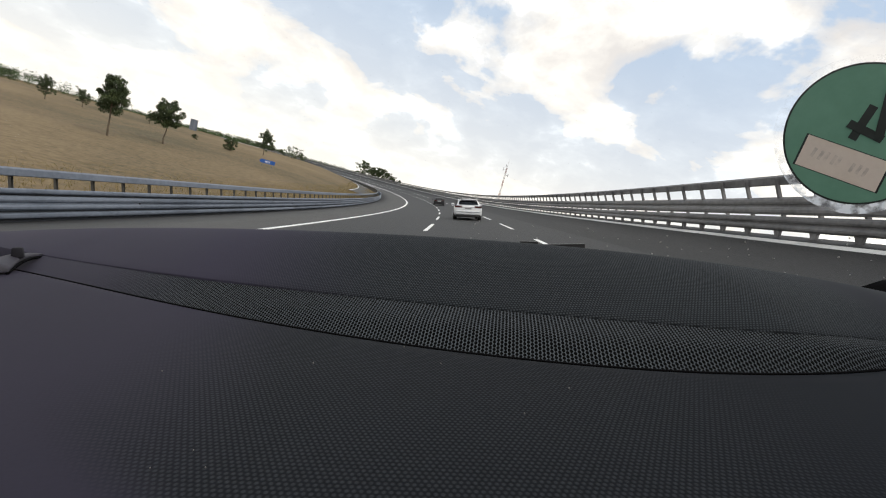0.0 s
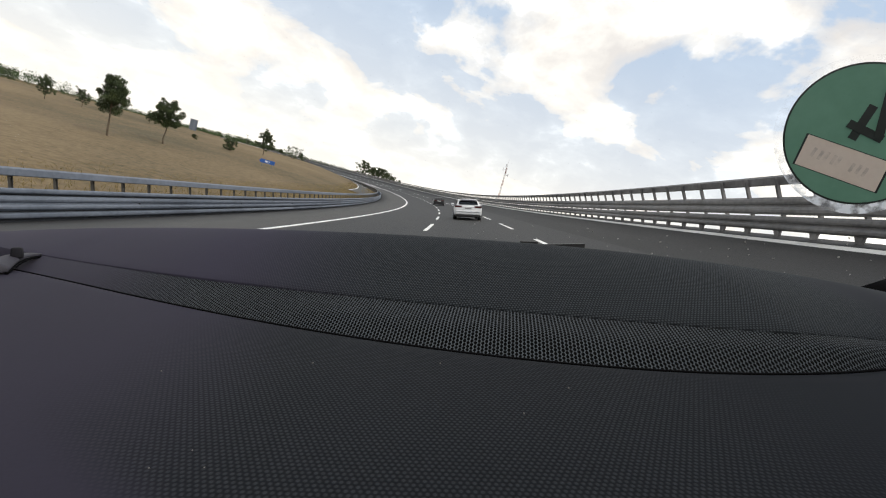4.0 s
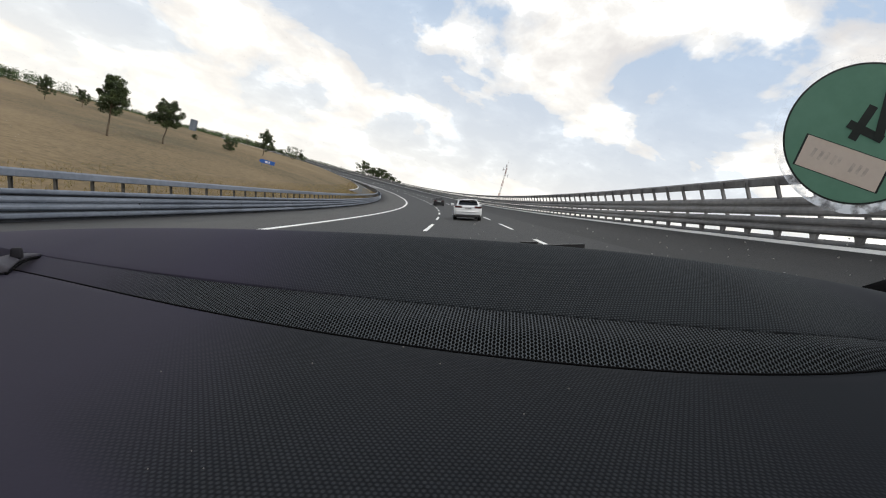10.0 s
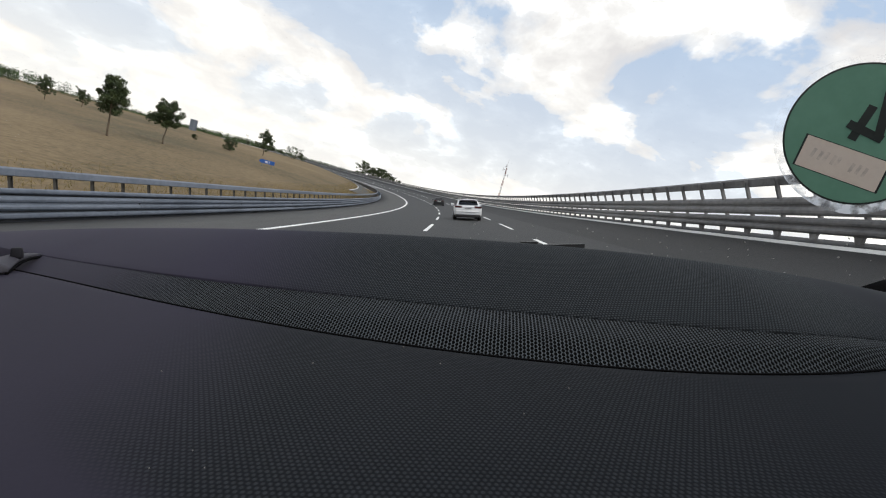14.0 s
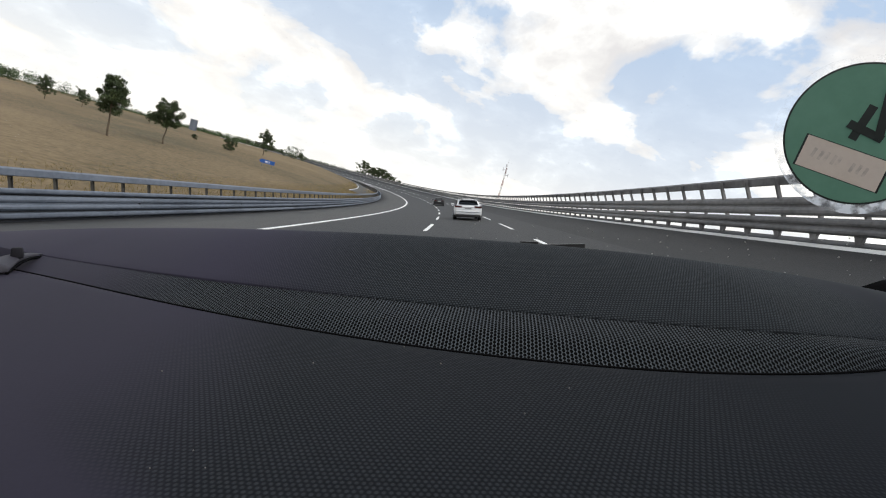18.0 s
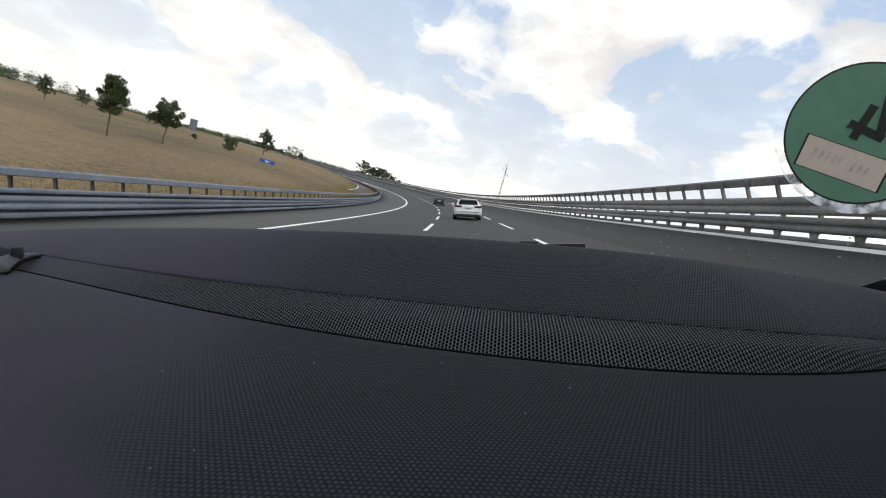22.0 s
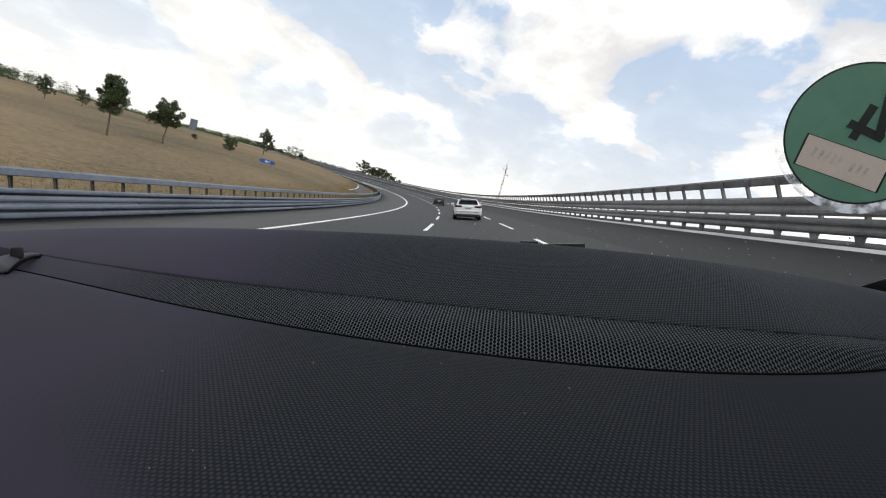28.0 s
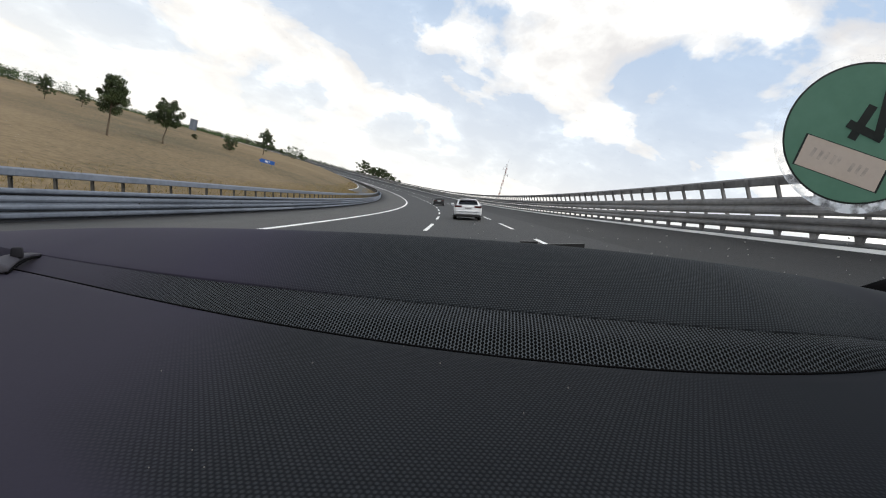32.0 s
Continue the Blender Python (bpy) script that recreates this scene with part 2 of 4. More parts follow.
SHOULDER = 0.0452              # line x * 0.622 + y where the shoulder meets the grained pad
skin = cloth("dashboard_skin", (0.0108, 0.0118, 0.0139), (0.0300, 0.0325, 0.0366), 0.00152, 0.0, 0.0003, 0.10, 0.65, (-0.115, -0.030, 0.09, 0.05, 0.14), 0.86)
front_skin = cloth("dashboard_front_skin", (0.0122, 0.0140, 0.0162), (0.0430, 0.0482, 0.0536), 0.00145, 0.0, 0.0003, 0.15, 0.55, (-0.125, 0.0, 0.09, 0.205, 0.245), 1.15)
mesh_skin = cloth("perforated_skin", (0.0690, 0.0765, 0.0850), (0.0002, 0.0002, 0.0003), 0.00178, 22.0, 0.0008, 0.10, 0.12, (-0.245, -0.120, 0.0, 0.50, 0.60), 0.85, 1.35)


def pane_material(name, tint, gloss):
    m = bpy.data.materials.new(name)
    m.use_nodes = True
    t = m.node_tree
    t.nodes.clear()
    tr = t.nodes.new("ShaderNodeBsdfTransparent")
    tr.inputs["Color"].default_value = (*tint, 1)
    gl = t.nodes.new("ShaderNodeBsdfGlossy")
    gl.inputs["Roughness"].default_value = 0.02
    fr = t.nodes.new("ShaderNodeFresnel")
    fr.inputs["IOR"].default_value = gloss
    mx = t.nodes.new("ShaderNodeMixShader")
    t.links.new(fr.outputs[0], mx.inputs[0])
    t.links.new(tr.outputs[0], mx.inputs[1])
    t.links.new(gl.outputs[0], mx.inputs[2])
    o = t.nodes.new("ShaderNodeOutputMaterial")
    t.links.new(mx.outputs[0], o.inputs["Surface"])
    return m


screen_glass = pane_material("windscreen_glass", (0.985, 0.99, 0.99), 1.02)
side_glass = pane_material("window_glass", (0.85, 0.88, 0.87), 1.35)
film = bpy.data.materials.new("clear_film")
film.use_nodes = True
ft = film.node_tree
ft.nodes.clear()
f_clear, f_milk, f_mix, f_out = (ft.nodes.new(k) for k in ("ShaderNodeBsdfTransparent", "ShaderNodeBsdfTranslucent", "ShaderNodeMixShader", "ShaderNodeOutputMaterial"))
f_milk.inputs["Color"].default_value = (0.9, 0.92, 0.95, 1)
f_co = ft.nodes.new("ShaderNodeTexCoord")
f_sep = ft.nodes.new("ShaderNodeSeparateXYZ")
link(ft, f_co.outputs["Object"], f_sep.inputs[0])
f_air = ramp(ft, math_node(ft, "MULTIPLY", f_sep.outputs[1], -20.0), [(0.10, 0.10), (0.42, 1.0)])
link(ft, math_node(ft, "MULTIPLY", ramp(ft, noise_node(ft, f_co.outputs["Object"], 130.0, 3.0, 0.5), [(0.41, 0.14), (0.50, 0.50), (0.58, 0.95)]), f_air), f_mix.inputs[0])
link(ft, f_clear.outputs[0], f_mix.inputs[1])
link(ft, f_milk.outputs[0], f_mix.inputs[2])
link(ft, f_mix.outputs[0], f_out.inputs["Surface"])


# ---------------------------------------------------------------- building helpers
def mesh_object(name, verts, faces, material, parent=None, label="", smooth=False):
    me = bpy.data.meshes.new(name)
    me.from_pydata([tuple(v) for v in verts], [], faces)
    me.materials.append(material)
    if smooth:
        me.shade_smooth()
    ob = new(name, me)
    if parent is not None:
        ob.parent = parent
    if label:
        ob["label"] = label
    return ob


def part(name, bm, material, parent, label="", smooth=False):
    me = bpy.data.meshes.new(name)
    bm.normal_update()
    bm.to_mesh(me)
    bm.free()
    me.materials.append(material)
    if smooth:
        me.shade_smooth()
    ob = new(name, me)
    ob.parent = parent
    if label:
        ob["label"] = label
    return ob


def share(name, mesh, parent, m):
    ob = new(name, mesh)
    ob.parent = parent
    ob.matrix_basis = m
    return ob


def box(bm, cx, cy, cz, sx, sy, sz, bevel=0.0):
    r = bmesh.ops.create_cube(bm, size=1.0, matrix=Matrix.Translation((cx, cy, cz)) @ Matrix.Diagonal((sx, sy, sz, 1)))
    if bevel:
        es = list({e for v in r["verts"] for e in v.link_edges})
        bmesh.ops.bevel(bm, geom=es, offset=bevel, segments=2, affect="EDGES", profile=0.6)
    return bm


def rod(bm, p, q, r0, r1, n=6):
    p, q = Vector(p), Vector(q)
    d = (q - p).to_track_quat("Z", "Y").to_matrix()
    rings = []
    for c, r in ((p, r0), (q, r1)):
        rings.append([bm.verts.new(c + d @ Vector((r * math.cos(2 * math.pi * i / n), r * math.sin(2 * math.pi * i / n), 0))) for i in range(n)])
    for i in range(n):
        bm.faces.new((rings[0][i], rings[0][(i + 1) % n], rings[1][(i + 1) % n], rings[1][i]))
    bm.faces.new(rings[0][::-1])
    bm.faces.new(rings[1])
    return bm


def camber(w):
    """Height of the road above the bank's plane: the outer lanes steepen."""
    return 0.01 * max(0.0, w - 1.5) ** 2


def on_track(s, w, n):
    """World place: s along the bend, w to the right of the lane, n above the bank's plane."""
    th = s / R
    r = R + w * math.cos(BANK) - n * math.sin(BANK)
    return Vector((r * math.cos(th) - R, r * math.sin(th), w * math.sin(BANK) + n * math.cos(BANK)))


def ring(s):
    """The turn about the bend's centre that carries a piece s metres along."""
    return Matrix.Translation((-R, 0, 0)) @ Matrix.Rotation(s / R, 4, "Z") @ Matrix.Translation((R, 0, 0))


def ribbon(name, s0, s1, step, profile, material, parent=None, label="", smooth=True, closed=False):
    """Sweeps a profile of (w, n) points along the bend."""
    k = max(1, round((s1 - s0) / step))
    verts, faces, m = [], [], len(profile)
    for i in range(k + 1):
        s = s0 + (s1 - s0) * i / k
        verts += [on_track(s, w, n) for w, n in profile]
    for i in range(k):
        for j in range(m if closed else m - 1):
            a0, a1 = i * m + j, i * m + (j + 1) % m
            faces.append((a0, a1, a1 + m, a0 + m))
    if closed:
        faces += [tuple(range(m)), tuple(range(k * m + m - 1, k * m - 1, -1))]
    return mesh_object(name, verts, faces, material, parent, label, smooth)


# ---------------------------------------------------------------- ground, road
W_IN, W_LINE, W_OUT, W_EDGE = -12.0, -6.18, 8.13, 9.0


def smooth_step(x, a, b):
    t = min(1.0, max(0.0, (x - a) / (b - a)))
    return t * t * (3 - 2 * t)


def terrain(x, y):
    r = math.hypot(x + R, y)
    rho = r - R
    s = R * math.atan2(y, x + R)
    edge_in, edge_out = -12.6, 9.9
    bank_z = lambda q: q * math.tan(BANK) + camber(q) - 0.35
    if edge_in <= rho <= edge_out:
        return bank_z(rho)
    if rho < edge_in:
        crest = -1.80 + 2.9 * smooth_step(s, 40, 170) - 0.4 * smooth_step(s, 190, 320)
        t = min(1.0, (edge_in - rho) / 34.0)
        z = bank_z(edge_in) + 0.3 + (crest - bank_z(edge_in) - 0.3) * (1 - (1 - t) ** 1.7)
        z -= 2.5 * smooth_step(-rho, 70, 240)
        amp = smooth_step(-rho, 14, 30)
        return z + amp * (0.28 * noise.noise((x * 0.045, y * 0.045, 0.3)) + 0.10 * noise.noise((x * 0.2, y * 0.2, 5.0)))
    z = bank_z(edge_out) + (-6.0 - bank_z(edge_out)) * smooth_step(rho, edge_out, 50.0)
    z += 13.0 * smooth_step(rho, 330, 620) + 1.2 * noise.noise((x * 0.006, y * 0.006, 1.0)) * smooth_step(rho, 60, 200)
    return z


def ground_sheet():
    radii = [0, 120, 220, 300, 360, 400, 430, 455, 475, 490] + [500 + 2.0 * i for i in range(31)]
    radii += [R - 13.2, R - 12.6, R - 12.2, R - 8, R, R + 5, R + 9, R + 9.9]
    radii += [R + 12 + 4 * i for i in range(12)] + [R + v for v in (70, 90, 120, 160, 210, 270, 330, 390, 450, 510, 570, 630, 800, 1100, 1600, 2400, 3400, 4600)]
    radii = sorted(set(radii))[1:]
    na, fine0, fine1 = 0, -0.12, 0.75
    angles = [fine0 + (fine1 - fine0) * i / 300 for i in range(301)] + [fine1 + (2 * math.pi - fine1 + fine0) * i / 120 for i in range(1, 120)]
    na = len(angles)
    verts = [(-R, 0, terrain(-R + 0.01, 0))]
    for r in radii:
        for th in angles:
            x, y = r * math.cos(th) - R, r * math.sin(th)
            verts.append((x, y, terrain(x, y)))
    faces = [(0, 1 + i, 1 + (i + 1) % na) for i in range(na)]
    for j in range(len(radii) - 1):
        for i in range(na):
            a0, a1 = 1 + j * na + i, 1 + j * na + (i + 1) % na
            faces.append((a0, a0 + na, a1 + na, a1))
    return mesh_object("ground", verts, faces, earth, None, "", True)


tagged(ground_sheet(), "dry golden grassland on a low rise inside the bend", "ground", kind="structure")

S0, S1 = -260.0, 640.0
road = ribbon("road", S0, S1, 4.0, [(w, camber(w)) for w in (W_LINE + 0.4, -3, 0, 1.5, 2.0, 2.27, 2.43, 3, 4, 4.3, 4.4, 5, 5.5, 6, 6.5, 7, 7.6, W_OUT - 0.20, W_OUT + 0.20, W_EDGE)] + [(W_EDGE + 0.25, camber(W_EDGE) - 0.12), (W_EDGE + 0.3, camber(W_EDGE) - 0.6)], asphalt)
tagged(road, "dark smooth asphalt carriageway on a steeply banked bend", "road", kind="structure")
outer_lane = ribbon("outer_lane", S0, S1, 4.0, [(w, camber(w) + 0.003) for w in (4.3, 4.4, 5, 5.5, 6, 6.5, 7, 7.6, W_OUT - 0.22)], asphalt_dark)
tagged(outer_lane, "darker bituminous surface of the steep outer lane", "road surface", kind="structure")
shoulder = ribbon("inner_shoulder", S0, S1, 4.0, [(W_IN - 0.35, -0.5), (W_IN - 0.3, 0.004), (W_IN + 3, 0.004), (W_LINE + 0.4, 0.002)], asphalt_pale)
tagged(shoulder, "paler weathered asphalt shoulder inside the edge line", "road shoulder", kind="structure")


def line_strip(name, w, width, s0, s1, parent, label=""):
    return ribbon(name, s0, s1, 2.0, [(w - width / 2, camber(w - width / 2) + 0.006), (w + width / 2, camber(w + width / 2) + 0.006)], paint, parent, label)


line_strip("inner_edge_line", W_LINE, 0.30, S0, S1, road, "solid white inner edge line")
line_strip("outer_edge_line", W_OUT, 0.42, S0, S1, road, "weathered off-white outer edge line").data.materials[0] = edge_paint
DASH_LEN, DASH_STEP = 5.6, 11.3
for w, first in ((-1.40, 16.0), (2.35, 19.9)):
    ob = line_strip("lane_dash", w, 0.16, 0.0, DASH_LEN, road)
    ob.matrix_basis = ring(first)
    for i in range(-12, 48):
        if i:
            share("lane_dash", ob.data, road, ring(first + i * DASH_STEP))


# slip road that leaves the inner verge further round the bend
slip_v, slip_f = [], []
for i in range(61):
    sl = 95 + 2.8 * i
    off = -16.2 - 9.0 * smooth_step(sl, 110, 270)
    for k in range(3):
        rr = R + off - 2.4 * (k - 1)
        px_, py_ = rr * math.cos(sl / R) - R, rr * math.sin(sl / R)
        slip_v.append((px_, py_, terrain(px_, py_) + 0.14))
    if i:
        for k in range(2):
            b0 = 3 * (i - 1) + k
            slip_f.append((b0, b0 + 1, b0 + 4, b0 + 3))
slip = tagged(mesh_object("slip_road", slip_v, slip_f, asphalt_pale, None, "", True), "narrow pale slip road inside the barrier", "road", kind="structure")
for side in (0, 2):
    vv, ff = [], []
    for i in range(61):
        a0, m0 = Vector(slip_v[3 * i + side]), Vector(slip_v[3 * i + 1])
        dd = (m0 - a0).normalized()
        vv += [a0 + dd * 0.15 + Vector((0, 0, 0.012)), a0 + dd * 0.33 + Vector((0, 0, 0.012))]
        if i:
            ff.append((2 * i - 2, 2 * i - 1, 2 * i + 1, 2 * i))
    mesh_object("edge_line", vv, ff, paint, slip, "white edge line")
for i in range(9):
    sh = 196 + 7.5 * i
    w0, w1 = W_LINE - 0.3, W_LINE - 0.9 - 0.62 * i
    verts_h = [on_track(sh, w0, 0.012), on_track(sh + 1.3, w0, 0.012), on_track(sh + 1.3 - 2.2 - 0.3 * i, w1, 0.012), on_track(sh - 2.2 - 0.3 * i, w1, 0.012)]
    mesh_object("hatch_stripe", verts_h, [(0, 1, 2, 3)], paint, shoulder)

# ---------------------------------------------------------------- barriers
def w_beam(w, n0, height, depth, side):
    """Closed profile of a corrugated crash beam; side +1 bulges to the right."""
    pts = [(0.0, 0.0), (0.55, 0.03), (0.93, 0.13), (1.0, 0.27), (0.86, 0.38), (0.38, 0.46), (0.38, 0.53), (0.86, 0.61), (1.0, 0.73), (0.93, 0.87), (0.55, 0.97), (0.0, 1.0)]
    front = [(w + side * depth * a, n0 + height * q) for a, q in pts]
    back = [(p[0] - side * 0.012, p[1]) for p in front[::-1]]
    return front + back


def round_beam(w, n0, height, depth, side):
    """Closed profile of a beam with one rounded bulge."""
    pts = [(0.0, 0.0), (0.6, 0.04), (0.92, 0.16), (1.0, 0.36), (0.97, 0.66), (0.82, 0.86), (0.45, 0.97), (0.0, 1.0)]
    front = [(w + side * depth * a, n0 + height * q) for a, q in pts]
    return front + [(p[0] - side * 0.012, p[1]) for p in front[::-1]]


def channel(w, n0, height, depth, side):
    lip = 0.03
    cut = 0.055
    return [(w, n0), (w + side * (depth - 0.02), n0), (w + side * depth, n0 + 0.02), (w + side * depth, n0 + height - cut), (w + side * (depth - cut), n0 + height), (w, n0 + height),
            (w, n0 + height - lip), (w + side * (depth - cut - 0.01), n0 + height - lip), (w + side * (depth - lip), n0 + height - cut - 0.01), (w + side * (depth - lip), n0 + lip), (w, n0 + lip)]


SECTION = 8.0


def barrier(name, label, beams, posts, s_from, s_to, group, pitch):
    """A barrier thing: beams in lapped sections, posts at even steps, bolts at the laps."""
    root = tagged(new(name), label, "crash barrier", group)
    protos = []
    for bname, prof, material in beams:
        ob = ribbon(bname, 0.0, SECTION + 0.12, 2.0, prof, material, root, "", False, True)
        protos.append(ob)
        ob.matrix_basis = ring(s_from)
    k = round((s_to - s_from) / SECTION)
    for i in range(1, k):
        for ob in protos:
            share(ob.name.split(".")[0], ob.data, root, ring(s_from + i * SECTION))
    for pname, w, n0, n1, sx, sy, material in posts:
        bm = bmesh.new()
        base = on_track(0, w, camber(w))
        turn = Matrix.Translation(base) @ Matrix.Rotation(-BANK - (math.atan(0.02 * max(0, w - 1.5))) - (radians(9) if w > 0 else 0), 4, "Y")
        # C-shaped post: a web and two flanges
        for cx, cw, cy, ch in ((0, 0.008, 0, sy), (sx / 2, sx, sy / 2, 0.008), (sx / 2, sx, -sy / 2, 0.008)):
            bmesh.ops.create_cube(bm, size=1.0, matrix=turn @ Matrix.Translation((cx, cy, (n0 + n1) / 2)) @ Matrix.Diagonal((cw, ch, n1 - n0, 1)))
        ob = part(pname, bm, material, root)
        ob.matrix_basis = ring(s_from)
        for i in range(1, int((s_to - s_from) / pitch)):
            share(pname, ob.data, root, ring(s_from + i * pitch))
    return root


WB = -12.25
# dark plate added behind the beams, standing in for the shade in their gaps
gap_shade = mat("shaded_spacer_steel", (0.060, 0.064, 0.072), 0.7, 0.2, scale=0.7, fine=6)
inner = [("lower_beam", round_beam(WB, 0.085, 0.185, 0.12, 1), steel), ("middle_beam", w_beam(WB, 0.315, 0.415, 0.12, 1), steel),
         ("upper_beam", round_beam(WB, 0.775, 0.155, 0.11, 1), steel), ("spacer_plate", [(WB - 0.03, -0.05), (WB - 0.03, 0.90), (WB - 0.045, 0.90), (WB - 0.045, -0.05)], gap_shade), ("top_rail", channel(WB - 0.9, 1.27, 0.26, 0.10, 1), steel)]
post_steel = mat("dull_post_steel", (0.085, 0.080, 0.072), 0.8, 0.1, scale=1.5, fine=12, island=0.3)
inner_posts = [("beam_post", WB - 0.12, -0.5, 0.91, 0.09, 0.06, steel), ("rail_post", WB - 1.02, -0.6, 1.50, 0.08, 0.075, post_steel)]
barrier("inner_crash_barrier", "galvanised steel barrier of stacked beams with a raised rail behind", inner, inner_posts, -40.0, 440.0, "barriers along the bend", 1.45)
# dark lap bolts where the near beam sections overlap
inner_barrier = [o for o in scene.objects if o.name == "inner_crash_barrier"][0]
bolt_bm = bmesh.new()
bmesh.ops.create_cone(bolt_bm, cap_ends=True, segments=8, radius1=0.035, radius2=0.028, depth=0.03, matrix=Matrix.Translation(on_track(0, WB + 0.06, 0.525)) @ Matrix.Rotation(radians(90) - BANK, 4, "Y"))
bolt = part("lap_bolt", bolt_bm, rubber, inner_barrier)
bolt.matrix_basis = ring(-40.0 + SECTION * 5)
for i in range(6, 22):
    share("lap_bolt", bolt.data, inner_barrier, ring(-40.0 + SECTION * i))
WF = 8.75
CF = camber(WF)
outer = [("lower_beam", w_beam(WF, CF + 0.165, 0.40, 0.10, -1), steel_dark), ("upper_beam", w_beam(WF, CF + 0.61, 0.49, 0.09, -1), steel_dark),
         ("top_rail", channel(WF - 0.02, CF + 1.43, 0.27, 0.10, -1), steel_dark)]
outer_posts = [("rail_post", WF + 0.25, 0.42, 1.66, 0.09, 0.060, steel_dark)]
barrier("outer_crash_barrier", "dark weathered steel barrier with a raised rail along the outer edge", outer, outer_posts, -40.0, 560.0, "barriers along the bend", 1.25)


# splayed feet of the posts between the lower beam and the edge strip
outer_barrier = [o for o in scene.objects if o.name == "outer_crash_barrier"][0]
foot_bm = bmesh.new()
foot_pts = [(-0.14, 0.19), (0.14, 0.19), (0.10, 0.13), (0.07, 0.0), (-0.07, 0.0), (-0.10, 0.13)]
foot_a = [foot_bm.verts.new(on_track(fs, WF - 0.02, CF + fn)) for fs, fn in foot_pts]
foot_b = [foot_bm.verts.new(on_track(fs, WF + 0.06, CF + fn)) for fs, fn in foot_pts]
foot_bm.faces.new(foot_a)
foot_bm.faces.new(foot_b[::-1])
for i in range(6):
    foot_bm.faces.new((foot_a[i], foot_b[i], foot_b[(i + 1) % 6], foot_a[(i + 1) % 6]))
bmesh.ops.recalc_face_normals(foot_bm, faces=foot_bm.faces)
foot = part("post_foot", foot_bm, steel_dark, outer_barrier)
foot.matrix_basis = ring(0.0)
for i in range(1, 200):
    share("post_foot", foot.data, outer_barrier, ring(1.25 * i))


# ---------------------------------------------------------------- the dashboard under the lens
K = 0.60                       # dashboard scale
X0, X1 = -0.62, 0.42           # curved part of the dashboard; straight on the driver's side
STRIP_RISE = 0.13                      # the strip climbs to the front pad, which stands this much nearer over its length
STRIP_TURN, STRIP_END = 0.200, 0.236   # where the perforated strip rounds off and closes


def seam_near(x):
    q = max(x, X0) / K
    return K * (0.286 - 0.258 * q + 0.655 * q * q + 0.612 * q ** 3)


def seam_open(x):
    q = max(x, X0) / K
    return K * (0.398 - 0.225 * q + 0.223 * q * q)


def seam_far(x):
    """Far edge of the band, which rounds off at its passenger end."""
    gap = seam_open(x) - seam_near(x)
    if x <= STRIP_TURN:
        return seam_open(x)
    if x >= STRIP_END:
        return seam_open(x) - (seam_open(STRIP_END) - seam_near(STRIP_END))
    return seam_open(x) - gap * ((x - STRIP_TURN) / (STRIP_END - STRIP_TURN)) ** 2.2


def draw_in(x):
    """Share by which the front pad and the far edge of the band come towards the lens."""
    return 1 - STRIP_RISE * smooth_step(x, -0.31, -0.16) * (1 - smooth_step(x, 0.17, 0.25))


def crest(x):
    x = max(x, X0)
    q = x / K
    y = K * (0.53 - 0.225 * q + 0.223 * q * q)
    k = x / y
    return y, y * (-0.0698 - 0.0172 * k - 0.043 * k * k - 0.0054 * k ** 3 - 0.0101 * k ** 4)


dashboard = tagged(new("dashboard"), "black moulded car dashboard with fine dimpled skin and a perforated band", "dashboard")
dashboard.matrix_basis = DASH


def sheet(name, rows, material, parent, thick, label=""):
    """A grid surface with a turned-down rim, from rows of points."""
    n, m = len(rows), len(rows[0])
    verts = [p for r in rows for p in r]
    faces = [(i * m + j, i * m + j + 1, (i + 1) * m + j + 1, (i + 1) * m + j) for i in range(n - 1) for j in range(m - 1)]
    rim = [j for j in range(m)] + [i * m + m - 1 for i in range(1, n)] + [(n - 1) * m + j for j in range(m - 2, -1, -1)] + [i * m for i in range(n - 2, 0, -1)]
    b0 = len(verts)
    verts = verts + [(verts[i][0], verts[i][1], verts[i][2] - thick) for i in rim]
    for a in range(len(rim)):
        c = (a + 1) % len(rim)
        faces.append((rim[a], b0 + a, b0 + c, rim[c]))
    return mesh_object(name, verts, faces, material, parent, label, True)


xs = [-1.10 + (X0 + 1.10) * i / 24 for i in range(24)] + [X0 + (X1 - X0) * i / 120 for i in range(121)]


def near_limit(x):
    return seam_near(x) if x < STRIP_END else seam_far(x) - 0.0008


def near_z(x, t):
    """Rear pad: from the lens side (t=0) to the seam (t=1), with a rounded lip and a moulded shoulder beside the lens."""
    y = -0.12 + (near_limit(x) + 0.12) * t
    z = -0.057 - 0.016 * (1 - t) ** 2 - 0.02 * max(0.0, -x - 0.25) ** 2
    d = max(0.0, SHOULDER - (0.622 * x + y))
    z += 0.15 * d * smooth_step(d, 0.0, 0.035) * (1 - 0.4 * smooth_step(d, 0.05, 0.25))
    return z - 0.0012 * max(0.0, (t - 0.97) / 0.03) ** 2


ts = [i / 40 * 0.96 for i in range(41)] + [0.975, 0.99, 1.0]
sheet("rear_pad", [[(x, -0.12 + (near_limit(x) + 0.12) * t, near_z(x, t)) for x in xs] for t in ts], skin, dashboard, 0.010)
xb = [-0.345 + (STRIP_END + 0.345) * (1 - (1 - i / 100) ** 1.4) for i in range(101)]
us = [i / 10 for i in range(11)]
band_rows = []
